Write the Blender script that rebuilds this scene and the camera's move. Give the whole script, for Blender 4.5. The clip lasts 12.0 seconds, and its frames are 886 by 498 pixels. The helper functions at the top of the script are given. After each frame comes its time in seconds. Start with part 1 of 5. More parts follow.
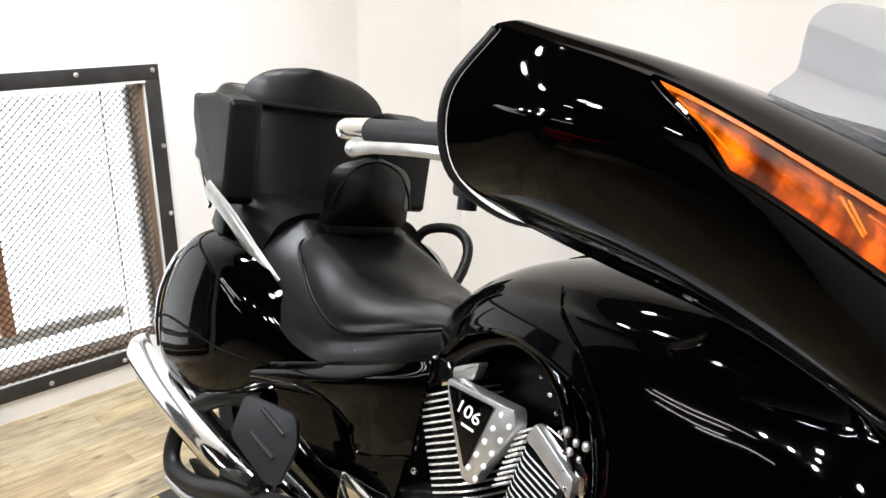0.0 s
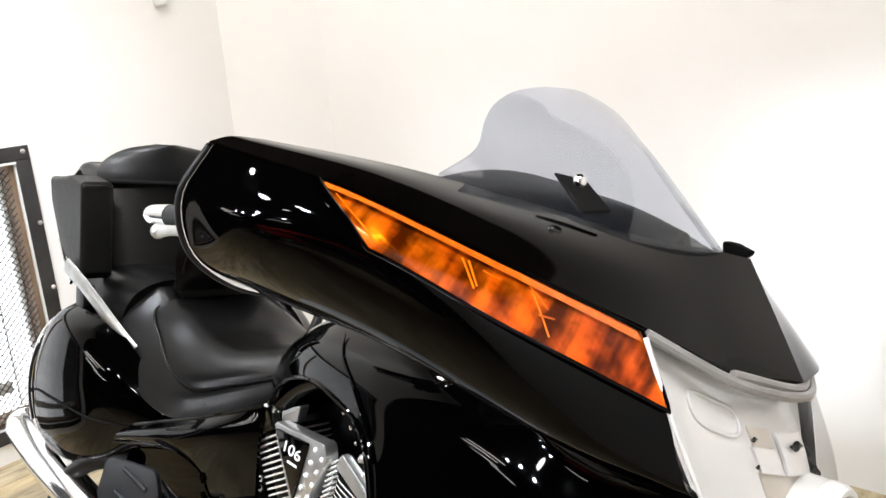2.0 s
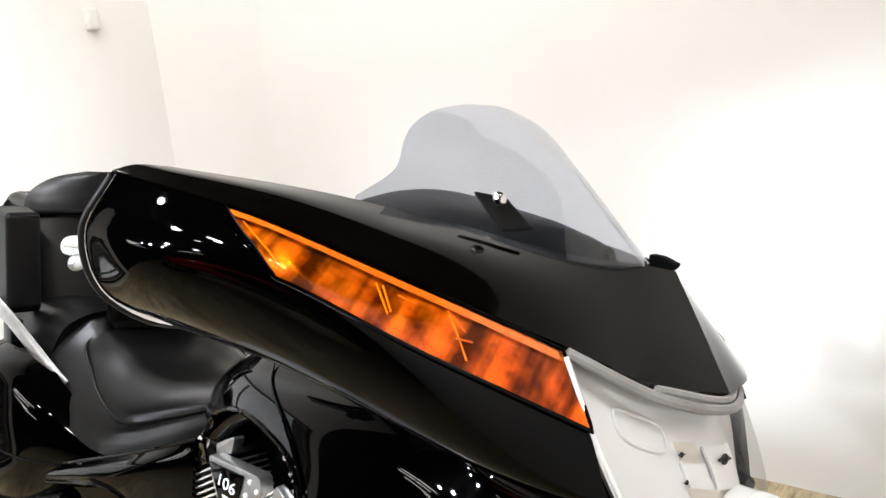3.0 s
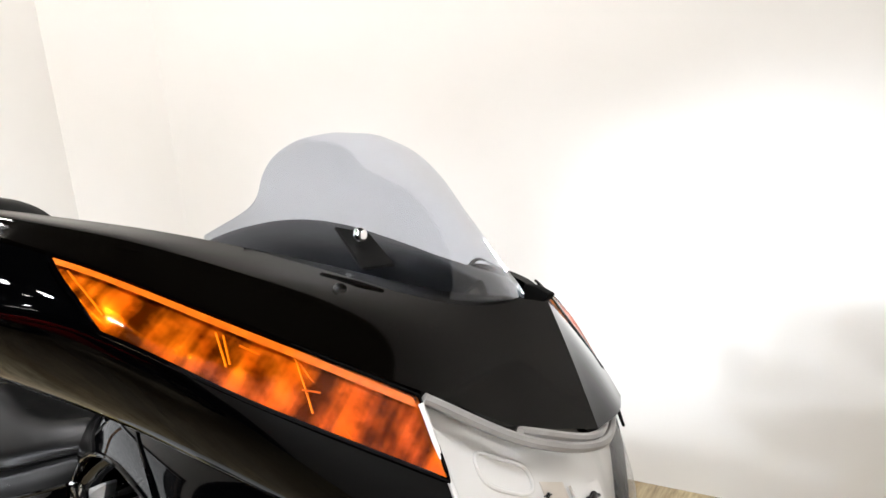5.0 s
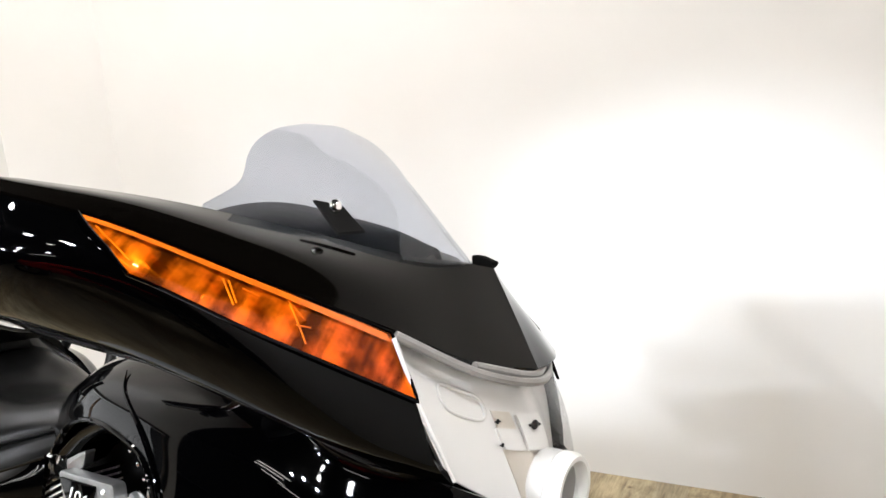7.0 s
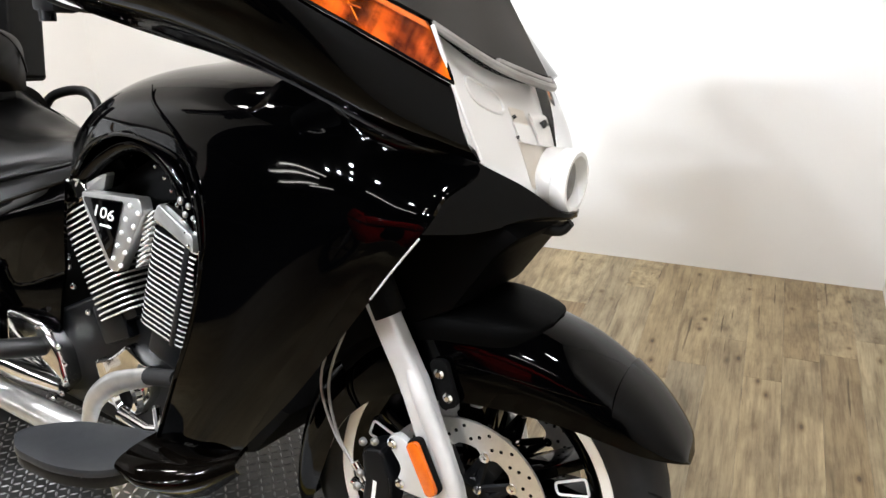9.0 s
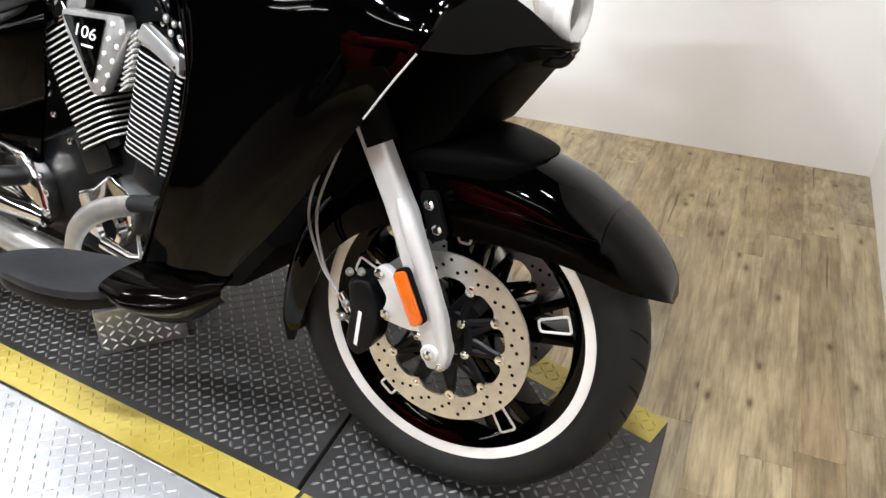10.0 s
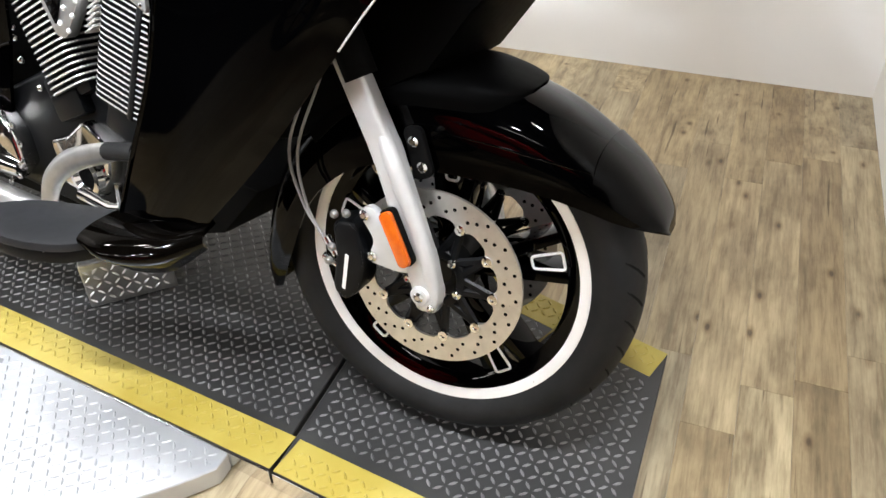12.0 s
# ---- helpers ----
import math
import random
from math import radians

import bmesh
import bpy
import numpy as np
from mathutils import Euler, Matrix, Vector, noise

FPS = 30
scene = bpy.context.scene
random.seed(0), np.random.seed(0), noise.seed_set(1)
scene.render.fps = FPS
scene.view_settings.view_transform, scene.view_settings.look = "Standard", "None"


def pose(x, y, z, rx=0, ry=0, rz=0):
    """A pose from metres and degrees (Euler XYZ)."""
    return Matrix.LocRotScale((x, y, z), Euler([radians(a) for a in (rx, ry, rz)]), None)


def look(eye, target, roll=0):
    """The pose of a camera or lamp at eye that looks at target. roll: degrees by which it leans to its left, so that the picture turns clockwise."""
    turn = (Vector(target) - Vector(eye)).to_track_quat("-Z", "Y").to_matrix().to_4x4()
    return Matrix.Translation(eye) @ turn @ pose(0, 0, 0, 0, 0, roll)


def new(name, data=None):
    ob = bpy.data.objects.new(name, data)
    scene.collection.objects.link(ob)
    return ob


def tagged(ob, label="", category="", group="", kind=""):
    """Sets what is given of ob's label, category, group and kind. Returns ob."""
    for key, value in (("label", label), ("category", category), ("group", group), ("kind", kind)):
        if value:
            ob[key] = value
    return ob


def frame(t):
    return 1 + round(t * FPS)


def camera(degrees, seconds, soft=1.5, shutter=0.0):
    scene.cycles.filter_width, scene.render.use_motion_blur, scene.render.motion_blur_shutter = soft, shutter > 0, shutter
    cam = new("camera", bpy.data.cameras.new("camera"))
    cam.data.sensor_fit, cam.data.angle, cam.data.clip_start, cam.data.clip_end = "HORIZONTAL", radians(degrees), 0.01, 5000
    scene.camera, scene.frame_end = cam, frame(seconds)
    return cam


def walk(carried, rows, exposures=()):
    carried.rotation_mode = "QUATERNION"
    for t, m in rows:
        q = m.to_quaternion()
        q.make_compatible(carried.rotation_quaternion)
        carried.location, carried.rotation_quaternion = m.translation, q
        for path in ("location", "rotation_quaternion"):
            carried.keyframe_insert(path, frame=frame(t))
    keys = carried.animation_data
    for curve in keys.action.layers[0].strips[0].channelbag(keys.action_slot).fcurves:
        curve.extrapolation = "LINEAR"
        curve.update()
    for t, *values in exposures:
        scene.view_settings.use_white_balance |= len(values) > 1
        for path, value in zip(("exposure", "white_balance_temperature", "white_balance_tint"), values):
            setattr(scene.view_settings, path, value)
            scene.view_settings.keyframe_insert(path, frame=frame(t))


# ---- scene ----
cam = camera(57.7, 12.0)

PATH = [
    (0, (0.044, -0.794, 1.363), (-1.315, 0.545, 0.765), -0.4),
    (0.5, (0.25, -0.851, 1.431), (-1.099, 0.516, 0.872), -3.1),
    (1, (0.283, -0.844, 1.434), (-1.049, 0.544, 0.887), -2.6),
    (1.5, (0.304, -0.803, 1.442), (-0.977, 0.641, 0.918), -3.9),
    (2, (0.317, -0.771, 1.437), (-0.93, 0.702, 0.915), -4.2),
    (2.5, (0.328, -0.741, 1.438), (-0.874, 0.771, 0.918), -4.7),
    (3, (0.339, -0.728, 1.436), (-0.83, 0.818, 0.943), -5.4),
    (5, (0.381, -0.65, 1.454), (-0.642, 0.996, 0.96), -5.3),
    (5.5, (0.386, -0.645, 1.463), (-0.594, 1.022, 0.953), -4.9),
    (6, (0.399, -0.638, 1.464), (-0.54, 1.041, 0.916), -5.7),
    (6.5, (0.422, -0.679, 1.465), (-0.537, 0.998, 0.945), -5.1),
    (7, (0.428, -0.82, 1.428), (-0.445, 0.921, 0.976), -4.5),
    (7.2, (0.418, -0.874, 1.424), (-0.39, 0.884, 0.92), -3.8),
    (8.8, (0.386, -1.016, 1.311), (-0.312, 0.671, 0.496), -3.0),
    (9, (0.378, -1.022, 1.302), (-0.314, 0.65, 0.45), -2.2),
    (9.5, (0.378, -1.035, 1.261), (-0.278, 0.592, 0.299), -0.6),
    (10, (0.375, -1.055, 1.208), (-0.233, 0.515, 0.128), 1.1),
    (10.5, (0.384, -1.073, 1.17), (-0.159, 0.462, 0.01), 0.5),
    (11, (0.384, -1.094, 1.149), (-0.123, 0.425, -0.05), 1.6),
    (11.5, (0.383, -1.08, 1.151), (-0.069, 0.448, -0.058), 1.1),
    (12, (0.379, -1.014, 1.182), (-0.198, 0.475, -0.022), -0.9),
]
walk(cam, [(t, look(eye, target, roll)) for t, eye, target, roll in PATH])

# ---------------------------------------------------------------- world, light, exposure
EXPOSURE = 0.0
scene.view_settings.exposure = EXPOSURE
world = bpy.data.worlds.new("showroom_world")
world.use_nodes = True
world.node_tree.nodes["Background"].inputs[0].default_value = (0.9, 0.95, 1.0, 1)
world.node_tree.nodes["Background"].inputs[1].default_value = 0.3
scene.world = world

# room, metres: the far wall, the end wall with the window, the short wall and the dark side behind the camera
FAR, REAR, RIGHT, BACK, TOP = 1.665, -2.71, 0.825, -11.0, 2.9
WEST = -11.0        # far end of the unlit showroom beyond the window wall
MAT = 0.045          # top of the diamond-plate runway


# ---------------------------------------------------------------- materials
def material(name, color, rough=0.5, metal=0.0, coat=0.0, coat_rough=0.03, spec=0.5):
    m = bpy.data.materials.new(name)
    m.use_nodes = True
    b = m.node_tree.nodes["Principled BSDF"]
    b.inputs["Base Color"].default_value = (*color, 1)
    b.inputs["Roughness"].default_value = rough
    b.inputs["Metallic"].default_value = metal
    b.inputs["Coat Weight"].default_value = coat
    b.inputs["Coat Roughness"].default_value = coat_rough
    b.inputs["Specular IOR Level"].default_value = spec
    return m, m.node_tree.nodes, m.node_tree.links, b


def coords(nodes, links, scale=(1, 1, 1)):
    tc = nodes.new("ShaderNodeTexCoord")
    mp = nodes.new("ShaderNodeMapping")
    mp.inputs["Scale"].default_value = scale
    links.new(tc.outputs["Object"], mp.inputs["Vector"])
    return mp.outputs["Vector"]


def noise_tex(nodes, links, vec, scale, detail=4.0, rough=0.55):
    n = nodes.new("ShaderNodeTexNoise")
    n.inputs["Scale"].default_value = scale
    n.inputs["Detail"].default_value = detail
    n.inputs["Roughness"].default_value = rough
    links.new(vec, n.inputs["Vector"])
    return n.outputs["Fac"]


def ramp(nodes, links, fac, stops):
    r = nodes.new("ShaderNodeValToRGB")
    e = r.color_ramp.elements
    while len(e) < len(stops):
        e.new(0.5)
    for k, (p, c) in enumerate(stops):
        e[k].position, e[k].color = p, (*c, 1)
    links.new(fac, r.inputs["Fac"])
    return r.outputs["Color"]


def span(nodes, links, fac, lo, hi):
    r = nodes.new("ShaderNodeMapRange")
    r.inputs["To Min"].default_value, r.inputs["To Max"].default_value = lo, hi
    links.new(fac, r.inputs["Value"])
    return r.outputs["Result"]


def bump(nodes, links, b, fac, strength, distance=0.002):
    n = nodes.new("ShaderNodeBump")
    n.inputs["Strength"].default_value, n.inputs["Distance"].default_value = strength, distance
    links.new(fac, n.inputs["Height"])
    links.new(n.outputs["Normal"], b.inputs["Normal"])


def varied(name, c1, c2, rough, scale, metal=0.0, coat=0.0, bump_scale=0.0, bump_strength=0.1, spread=0.06, stretch=(1, 1, 1)):
    m, nodes, links, b = material(name, c1, rough, metal, coat)
    v = coords(nodes, links, stretch)
    f = noise_tex(nodes, links, v, scale)
    links.new(ramp(nodes, links, f, [(0.3, c1), (0.7, c2)]), b.inputs["Base Color"])
    g = noise_tex(nodes, links, v, scale * 6)
    links.new(span(nodes, links, g, max(0.02, rough - spread), min(1, rough + spread)), b.inputs["Roughness"])
    if bump_scale:
        bump(nodes, links, b, noise_tex(nodes, links, v, bump_scale), bump_strength, 0.001)
    return m


GLOSS = varied("gloss_black_paint", (0.0002, 0.0002, 0.00025), (0.0004, 0.0004, 0.0005), 0.035, 3.0, spread=0.012)
GLOSS.node_tree.nodes["Principled BSDF"].inputs["Specular IOR Level"].default_value = 0.12
SATIN = varied("gloss_black_cowl", (0.0008, 0.0006, 0.00045), (0.0014, 0.0011, 0.0008), 0.06, 5.0, spread=0.02)
SATIN.node_tree.nodes["Principled BSDF"].inputs["Specular IOR Level"].default_value = 0.14
PLASTIC = varied("black_plastic", (0.002, 0.002, 0.002), (0.005, 0.005, 0.005), 0.45, 9.0, bump_scale=700, bump_strength=0.12)
RUBBER = varied("rubber", (0.0040, 0.0042, 0.0046), (0.0095, 0.0098, 0.0104), 0.58, 20.0, bump_scale=350, bump_strength=0.12)
BOARD = varied("floorboard_rubber", (0.011, 0.0122, 0.0145), (0.021, 0.0225, 0.025), 0.46, 12.0, bump_scale=400, bump_strength=0.15)
LEATHER = varied("black_leather", (0.0014, 0.0014, 0.0014), (0.0034, 0.0033, 0.0032), 0.30, 6.0, bump_scale=420, bump_strength=0.12)
CHROME = varied("chrome", (0.78, 0.78, 0.77), (0.86, 0.86, 0.86), 0.07, 8.0, metal=1.0, spread=0.04)
FIN = varied("machined_fin", (0.72, 0.71, 0.69), (0.86, 0.85, 0.83), 0.26, 30.0, metal=0.55, spread=0.08)
ALU = varied("silver_painted_fork", (0.56, 0.56, 0.555), (0.66, 0.66, 0.655), 0.42, 14.0, metal=0.35, bump_scale=300, bump_strength=0.04)
SILVERY = varied("silvered_reflector", (0.80, 0.79, 0.77), (0.84, 0.83, 0.81), 0.25, 3.0, metal=0.2, spread=0.05)
POLISHED = varied("polished_tread_edge", (0.72, 0.71, 0.69), (0.84, 0.83, 0.81), 0.16, 18.0, metal=1.0, spread=0.08, bump_scale=90, bump_strength=0.08)
CAST = varied("cast_aluminium", (0.42, 0.42, 0.41), (0.58, 0.58, 0.57), 0.34, 25.0, metal=0.9, bump_scale=200, bump_strength=0.1)
STEEL = varied("brushed_disc_steel", (0.58, 0.57, 0.545), (0.72, 0.71, 0.685), 0.30, 40.0, metal=0.9, stretch=(1, 1, 1))
RIMLIP = varied("polished_rim_lip", (0.82, 0.82, 0.82), (0.92, 0.92, 0.92), 0.30, 12.0, metal=0.3)
ENGINE = varied("black_engine_case", (0.0018, 0.0020, 0.0024), (0.005, 0.0055, 0.0065), 0.34, 15.0, bump_scale=250, bump_strength=0.15)
# For black parts; also stands in for shade inside holes, grooves and gaps.
DARK = varied("black_and_recess_shade", (0.0006, 0.0006, 0.0006), (0.0014, 0.0014, 0.0014), 0.8, 8.0)
WHITEPAINT = varied("white_print", (0.72, 0.72, 0.70), (0.80, 0.80, 0.78), 0.45, 30.0)
GREY = varied("grey_trim", (0.22, 0.21, 0.20), (0.30, 0.29, 0.28), 0.35, 20.0)
WALLPAINT = varied("white_wall_paint", (0.80, 0.795, 0.78), (0.845, 0.84, 0.825), 0.62, 1.3, bump_scale=160, bump_strength=0.10)
DARKWALL = varied("unlit_wall_dark", (0.008, 0.008, 0.009), (0.014, 0.014, 0.014), 0.7, 1.2, bump_scale=120, bump_strength=0.1)
CEIL = varied("unseen_ceiling_dark", (0.006, 0.006, 0.006), (0.012, 0.012, 0.012), 0.8, 1.5)
IRON = varied("black_angle_iron", (0.016, 0.016, 0.017), (0.040, 0.038, 0.036), 0.50, 10.0, metal=0.2, bump_scale=120, bump_strength=0.2)
SCREW = varied("zinc_screw", (0.45, 0.44, 0.42), (0.60, 0.59, 0.57), 0.38, 60.0, metal=0.8)
OLDWOOD = varied("stained_timber", (0.12, 0.075, 0.045), (0.26, 0.18, 0.12), 0.7, 12.0, bump_scale=60, bump_strength=0.3, stretch=(3, 3, 0.5))
REDWOOD = varied("orange_timber_mullion", (0.66, 0.30, 0.15), (0.74, 0.40, 0.23), 0.6, 10.0, stretch=(3, 3, 0.4))
SILVERPLATE = varied("silver_tread_plate", (0.50, 0.52, 0.545), (0.66, 0.68, 0.70), 0.32, 5.0, metal=0.6, bump_scale=200, bump_strength=0.05, spread=0.12)
# Highlights on the black plate's lugs are put into this lighter grey.
LUG = varied("lug_highlight_grey", (0.105, 0.106, 0.106), (0.27, 0.272, 0.272), 0.32, 9.0, metal=0.30, spread=0.12)
BLACKPLATE = varied("black_coated_tread_plate", (0.0165, 0.0165, 0.0163), (0.0365, 0.0365, 0.036), 0.42, 4.0, bump_scale=240, bump_strength=0.12, spread=0.1)
YELLOW = varied("worn_yellow_paint", (0.345, 0.262, 0.036), (0.45, 0.365, 0.085), 0.46, 6.0, bump_scale=200, bump_strength=0.08, spread=0.1)


def wood_floor():
    """Worn wood-look planks: each board its own tone, fine grain along it, knots and dark cracks."""
    m, nodes, links, b = material("weathered_plank", (0.4, 0.3, 0.2), 0.42)
    info, isle = nodes.new("ShaderNodeObjectInfo"), nodes.new("ShaderNodeNewGeometry")
    add = nodes.new("ShaderNodeMath")
    links.new(info.outputs["Random"], add.inputs[0])
    links.new(isle.outputs["Random Per Island"], add.inputs[1])
    own = nodes.new("ShaderNodeMath")
    own.operation = "FRACT"
    links.new(add.outputs[0], own.inputs[0])
    own = own.outputs[0]
    tc = nodes.new("ShaderNodeTexCoord")
    far = nodes.new("ShaderNodeMath")
    far.operation, far.inputs[1].default_value = "MULTIPLY", 37.0
    links.new(own, far.inputs[0])
    place = nodes.new("ShaderNodeVectorMath")
    links.new(tc.outputs["Object"], place.inputs[0])
    links.new(far.outputs[0], place.inputs[1])

    def stretched(x, y):
        mp = nodes.new("ShaderNodeMapping")
        mp.inputs["Scale"].default_value = (x, y, 1)
        links.new(place.outputs[0], mp.inputs["Vector"])
        return mp.outputs["Vector"]

    def mixed(kind, fac, c1, c2):
        n = nodes.new("ShaderNodeMixRGB")
        n.blend_type = kind
        for sock, val in ((n.inputs["Fac"], fac), (n.inputs["Color1"], c1), (n.inputs["Color2"], c2)):
            if isinstance(val, (float, tuple)):
                sock.default_value = val
            else:
                links.new(val, sock)
        return n.outputs[0]

    tone = ramp(nodes, links, own, [(0.0, (0.288, 0.215, 0.120)), (0.3, (0.385, 0.305, 0.182)), (0.55, (0.332, 0.275, 0.182)), (0.8, (0.452, 0.375, 0.234)), (1.0, (0.356, 0.265, 0.151))])
    streak = noise_tex(nodes, links, stretched(16, 1.5), 2.4, 6.0, 0.62)
    fine = noise_tex(nodes, links, stretched(70, 5), 2.2, 5.0, 0.6)
    blotch = noise_tex(nodes, links, stretched(5, 2.2), 2.0, 5.0, 0.6)
    crack = noise_tex(nodes, links, stretched(34, 1.1), 1.8, 3.0, 0.5)
    c = mixed("MULTIPLY", 0.85, tone, ramp(nodes, links, streak, [(0.30, (0.42, 0.38, 0.33)), (0.46, (0.88, 0.86, 0.84)), (0.60, (1.12, 1.12, 1.10)), (0.75, (1.25, 1.26, 1.26))]))
    c = mixed("MULTIPLY", 0.6, c, ramp(nodes, links, fine, [(0.32, (0.60, 0.57, 0.53)), (0.55, (1.05, 1.05, 1.05))]))
    c = mixed("MULTIPLY", 0.75, c, ramp(nodes, links, blotch, [(0.34, (0.55, 0.52, 0.49)), (0.52, (1.0, 1.0, 1.0)), (0.70, (1.18, 1.19, 1.20))]))
    c = mixed("MULTIPLY", 0.8, c, ramp(nodes, links, crack, [(0.285, (0.22, 0.18, 0.14)), (0.33, (1.0, 1.0, 1.0))]))
    knots = nodes.new("ShaderNodeTexVoronoi")
    knots.inputs["Scale"].default_value = 1.0
    links.new(stretched(15, 6.5), knots.inputs["Vector"])
    c = mixed("MULTIPLY", 0.85, c, ramp(nodes, links, knots.outputs["Distance"], [(0.05, (0.16, 0.12, 0.09)), (0.10, (0.62, 0.56, 0.50)), (0.20, (1, 1, 1))]))
    links.new(c, b.inputs["Base Color"])
    links.new(span(nodes, links, streak, 0.28, 0.58), b.inputs["Roughness"])
    bump(nodes, links, b, fine, 0.16, 0.0015)
    return m


PLANK = wood_floor()


def clear(name, color, rough=0.02, gloss=0.025):
    """A thin pane: tinted see-through with a glossy skin."""
    m = bpy.data.materials.new(name)
    m.use_nodes = True
    nodes, links = m.node_tree.nodes, m.node_tree.links
    nodes.remove(nodes["Principled BSDF"])
    tr, gl, mx = nodes.new("ShaderNodeBsdfTransparent"), nodes.new("ShaderNodeBsdfGlossy"), nodes.new("ShaderNodeMixShader")
    tr.inputs[0].default_value = (*color, 1)
    gl.inputs["Roughness"].default_value = rough
    lw = nodes.new("ShaderNodeLayerWeight")
    pw = nodes.new("ShaderNodeMath")
    pw.operation, pw.inputs[1].default_value = "POWER", 3.5
    mr = nodes.new("ShaderNodeMapRange")
    mr.inputs["To Min"].default_value, mr.inputs["To Max"].default_value = gloss, 0.50
    links.new(lw.outputs["Facing"], pw.inputs[0])
    links.new(pw.outputs[0], mr.inputs["Value"])
    links.new(mr.outputs[0], mx.inputs[0])
    links.new(tr.outputs[0], mx.inputs[1])
    links.new(gl.outputs[0], mx.inputs[2])
    links.new(mx.outputs[0], nodes["Material Output"].inputs[0])
    return m


for _m, _s in ((DARK, 0.12), (RUBBER, 0.26), (PLASTIC, 0.24), (LEATHER, 0.15), (ENGINE, 0.16), (BOARD, 0.3)):
    _m.node_tree.nodes["Principled BSDF"].inputs["Specular IOR Level"].default_value = _s

SMOKE = clear("tinted_windshield", (0.825, 0.85, 0.90), gloss=0.08)
CLEAR = clear("clear_polycarbonate", (0.95, 0.95, 0.95))


AMBER = clear("amber_lens", (0.96, 0.205, 0.004), 0.03)
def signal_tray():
    """Reflector tray whose light and dark reflections across the lens are put into its colour."""
    m, nodes, links, b = material("signal_tray_reflections", (0.8, 0.78, 0.75), 0.28, 0.35)
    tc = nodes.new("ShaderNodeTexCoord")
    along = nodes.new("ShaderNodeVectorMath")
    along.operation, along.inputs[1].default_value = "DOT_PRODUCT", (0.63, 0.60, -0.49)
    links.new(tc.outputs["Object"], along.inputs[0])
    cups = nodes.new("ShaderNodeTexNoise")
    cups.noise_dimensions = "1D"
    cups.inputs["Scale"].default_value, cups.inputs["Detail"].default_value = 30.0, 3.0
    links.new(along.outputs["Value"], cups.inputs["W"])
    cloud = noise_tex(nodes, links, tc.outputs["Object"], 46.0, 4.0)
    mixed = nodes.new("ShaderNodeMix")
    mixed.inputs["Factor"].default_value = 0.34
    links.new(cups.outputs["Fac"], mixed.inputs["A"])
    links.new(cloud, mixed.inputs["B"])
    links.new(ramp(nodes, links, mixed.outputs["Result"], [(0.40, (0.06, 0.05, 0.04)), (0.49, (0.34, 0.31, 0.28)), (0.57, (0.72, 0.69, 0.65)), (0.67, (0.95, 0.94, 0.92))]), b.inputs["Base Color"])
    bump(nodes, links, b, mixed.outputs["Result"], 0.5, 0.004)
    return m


TRAY = signal_tray()
REFLECTOR = varied("amber_reflector", (0.58, 0.098, 0.004), (0.66, 0.135, 0.006), 0.22, 90.0, coat=0.8)
MIRROR = varied("mirror_glass", (0.85, 0.86, 0.87), (0.88, 0.88, 0.88), 0.02, 5.0, metal=1.0, spread=0.01)


def glow(name, color, strength):
    m = bpy.data.materials.new(name)
    m.use_nodes = True
    nodes, links = m.node_tree.nodes, m.node_tree.links
    nodes.remove(nodes["Principled BSDF"])
    e = nodes.new("ShaderNodeEmission")
    e.inputs[0].default_value, e.inputs[1].default_value = (*color, 1), strength
    links.new(e.outputs[0], nodes["Material Output"].inputs[0])
    return m


LAMPBEIGE = varied("beige_lamp_interior", (0.50, 0.45, 0.38), (0.66, 0.61, 0.54), 0.30, 20.0, metal=0.2)
INSERT = varied("black_fender_insert", (0.0003, 0.0003, 0.0003), (0.0006, 0.0006, 0.0006), 0.55, 12.0)
INSERT.node_tree.nodes["Principled BSDF"].inputs["Specular IOR Level"].default_value = 0.03
RED = varied("red_paint", (0.40, 0.008, 0.008), (0.48, 0.012, 0.012), 0.08, 4.0, spread=0.02)
DAYLIGHT = glow("daylight_outside", (0.96, 0.98, 1.0), 3.0)
LAMPGLOW = glow("spot_lamp_face", (1.0, 0.95, 0.90), 190.0)
TUBEGLOW = glow("tube_lamp_face", (1.0, 0.97, 0.93), 60.0)


# ---------------------------------------------------------------- mesh tools
def finish(bm, name, mat, smooth=38.0):
    me = bpy.data.meshes.new(name)
    bmesh.ops.recalc_face_normals(bm, faces=bm.faces[:])
    bm.to_mesh(me)
    bm.free()
    me.materials.append(mat)
    if smooth:
        me.polygons.foreach_set("use_smooth", [True] * len(me.polygons))
        me.set_sharp_from_angle(angle=radians(smooth))
    return me


def part(name, bm, mat, parent=None, label="", smooth=38.0, at=None):
    ob = new(name, finish(bm, name, mat, smooth))
    if parent is not None:
        ob.parent = parent
    if at is not None:
        ob.matrix_basis = at
    if label:
        ob["label"] = label
    return ob


def hermite(ps, n):
    """A smooth line of n points through the control points (Catmull-Rom)."""
    ps = [Vector(p) for p in ps]
    if len(ps) == 2:
        return [ps[0].lerp(ps[1], k / (n - 1)) for k in range(n)]
    out = []
    for k in range(n):
        u = k / (n - 1) * (len(ps) - 1)
        i = min(int(u), len(ps) - 2)
        f = u - i
        a, b = ps[i], ps[i + 1]
        ma = (ps[i + 1] - ps[i - 1]) / 2 if i > 0 else b - a
        mb = (ps[i + 2] - ps[i]) / 2 if i + 2 < len(ps) else b - a
        f2, f3 = f * f, f * f * f
        out.append(a * (2 * f3 - 3 * f2 + 1) + ma * (f3 - 2 * f2 + f) + b * (3 * f2 - 2 * f3) + mb * (f3 - f2))
    return out


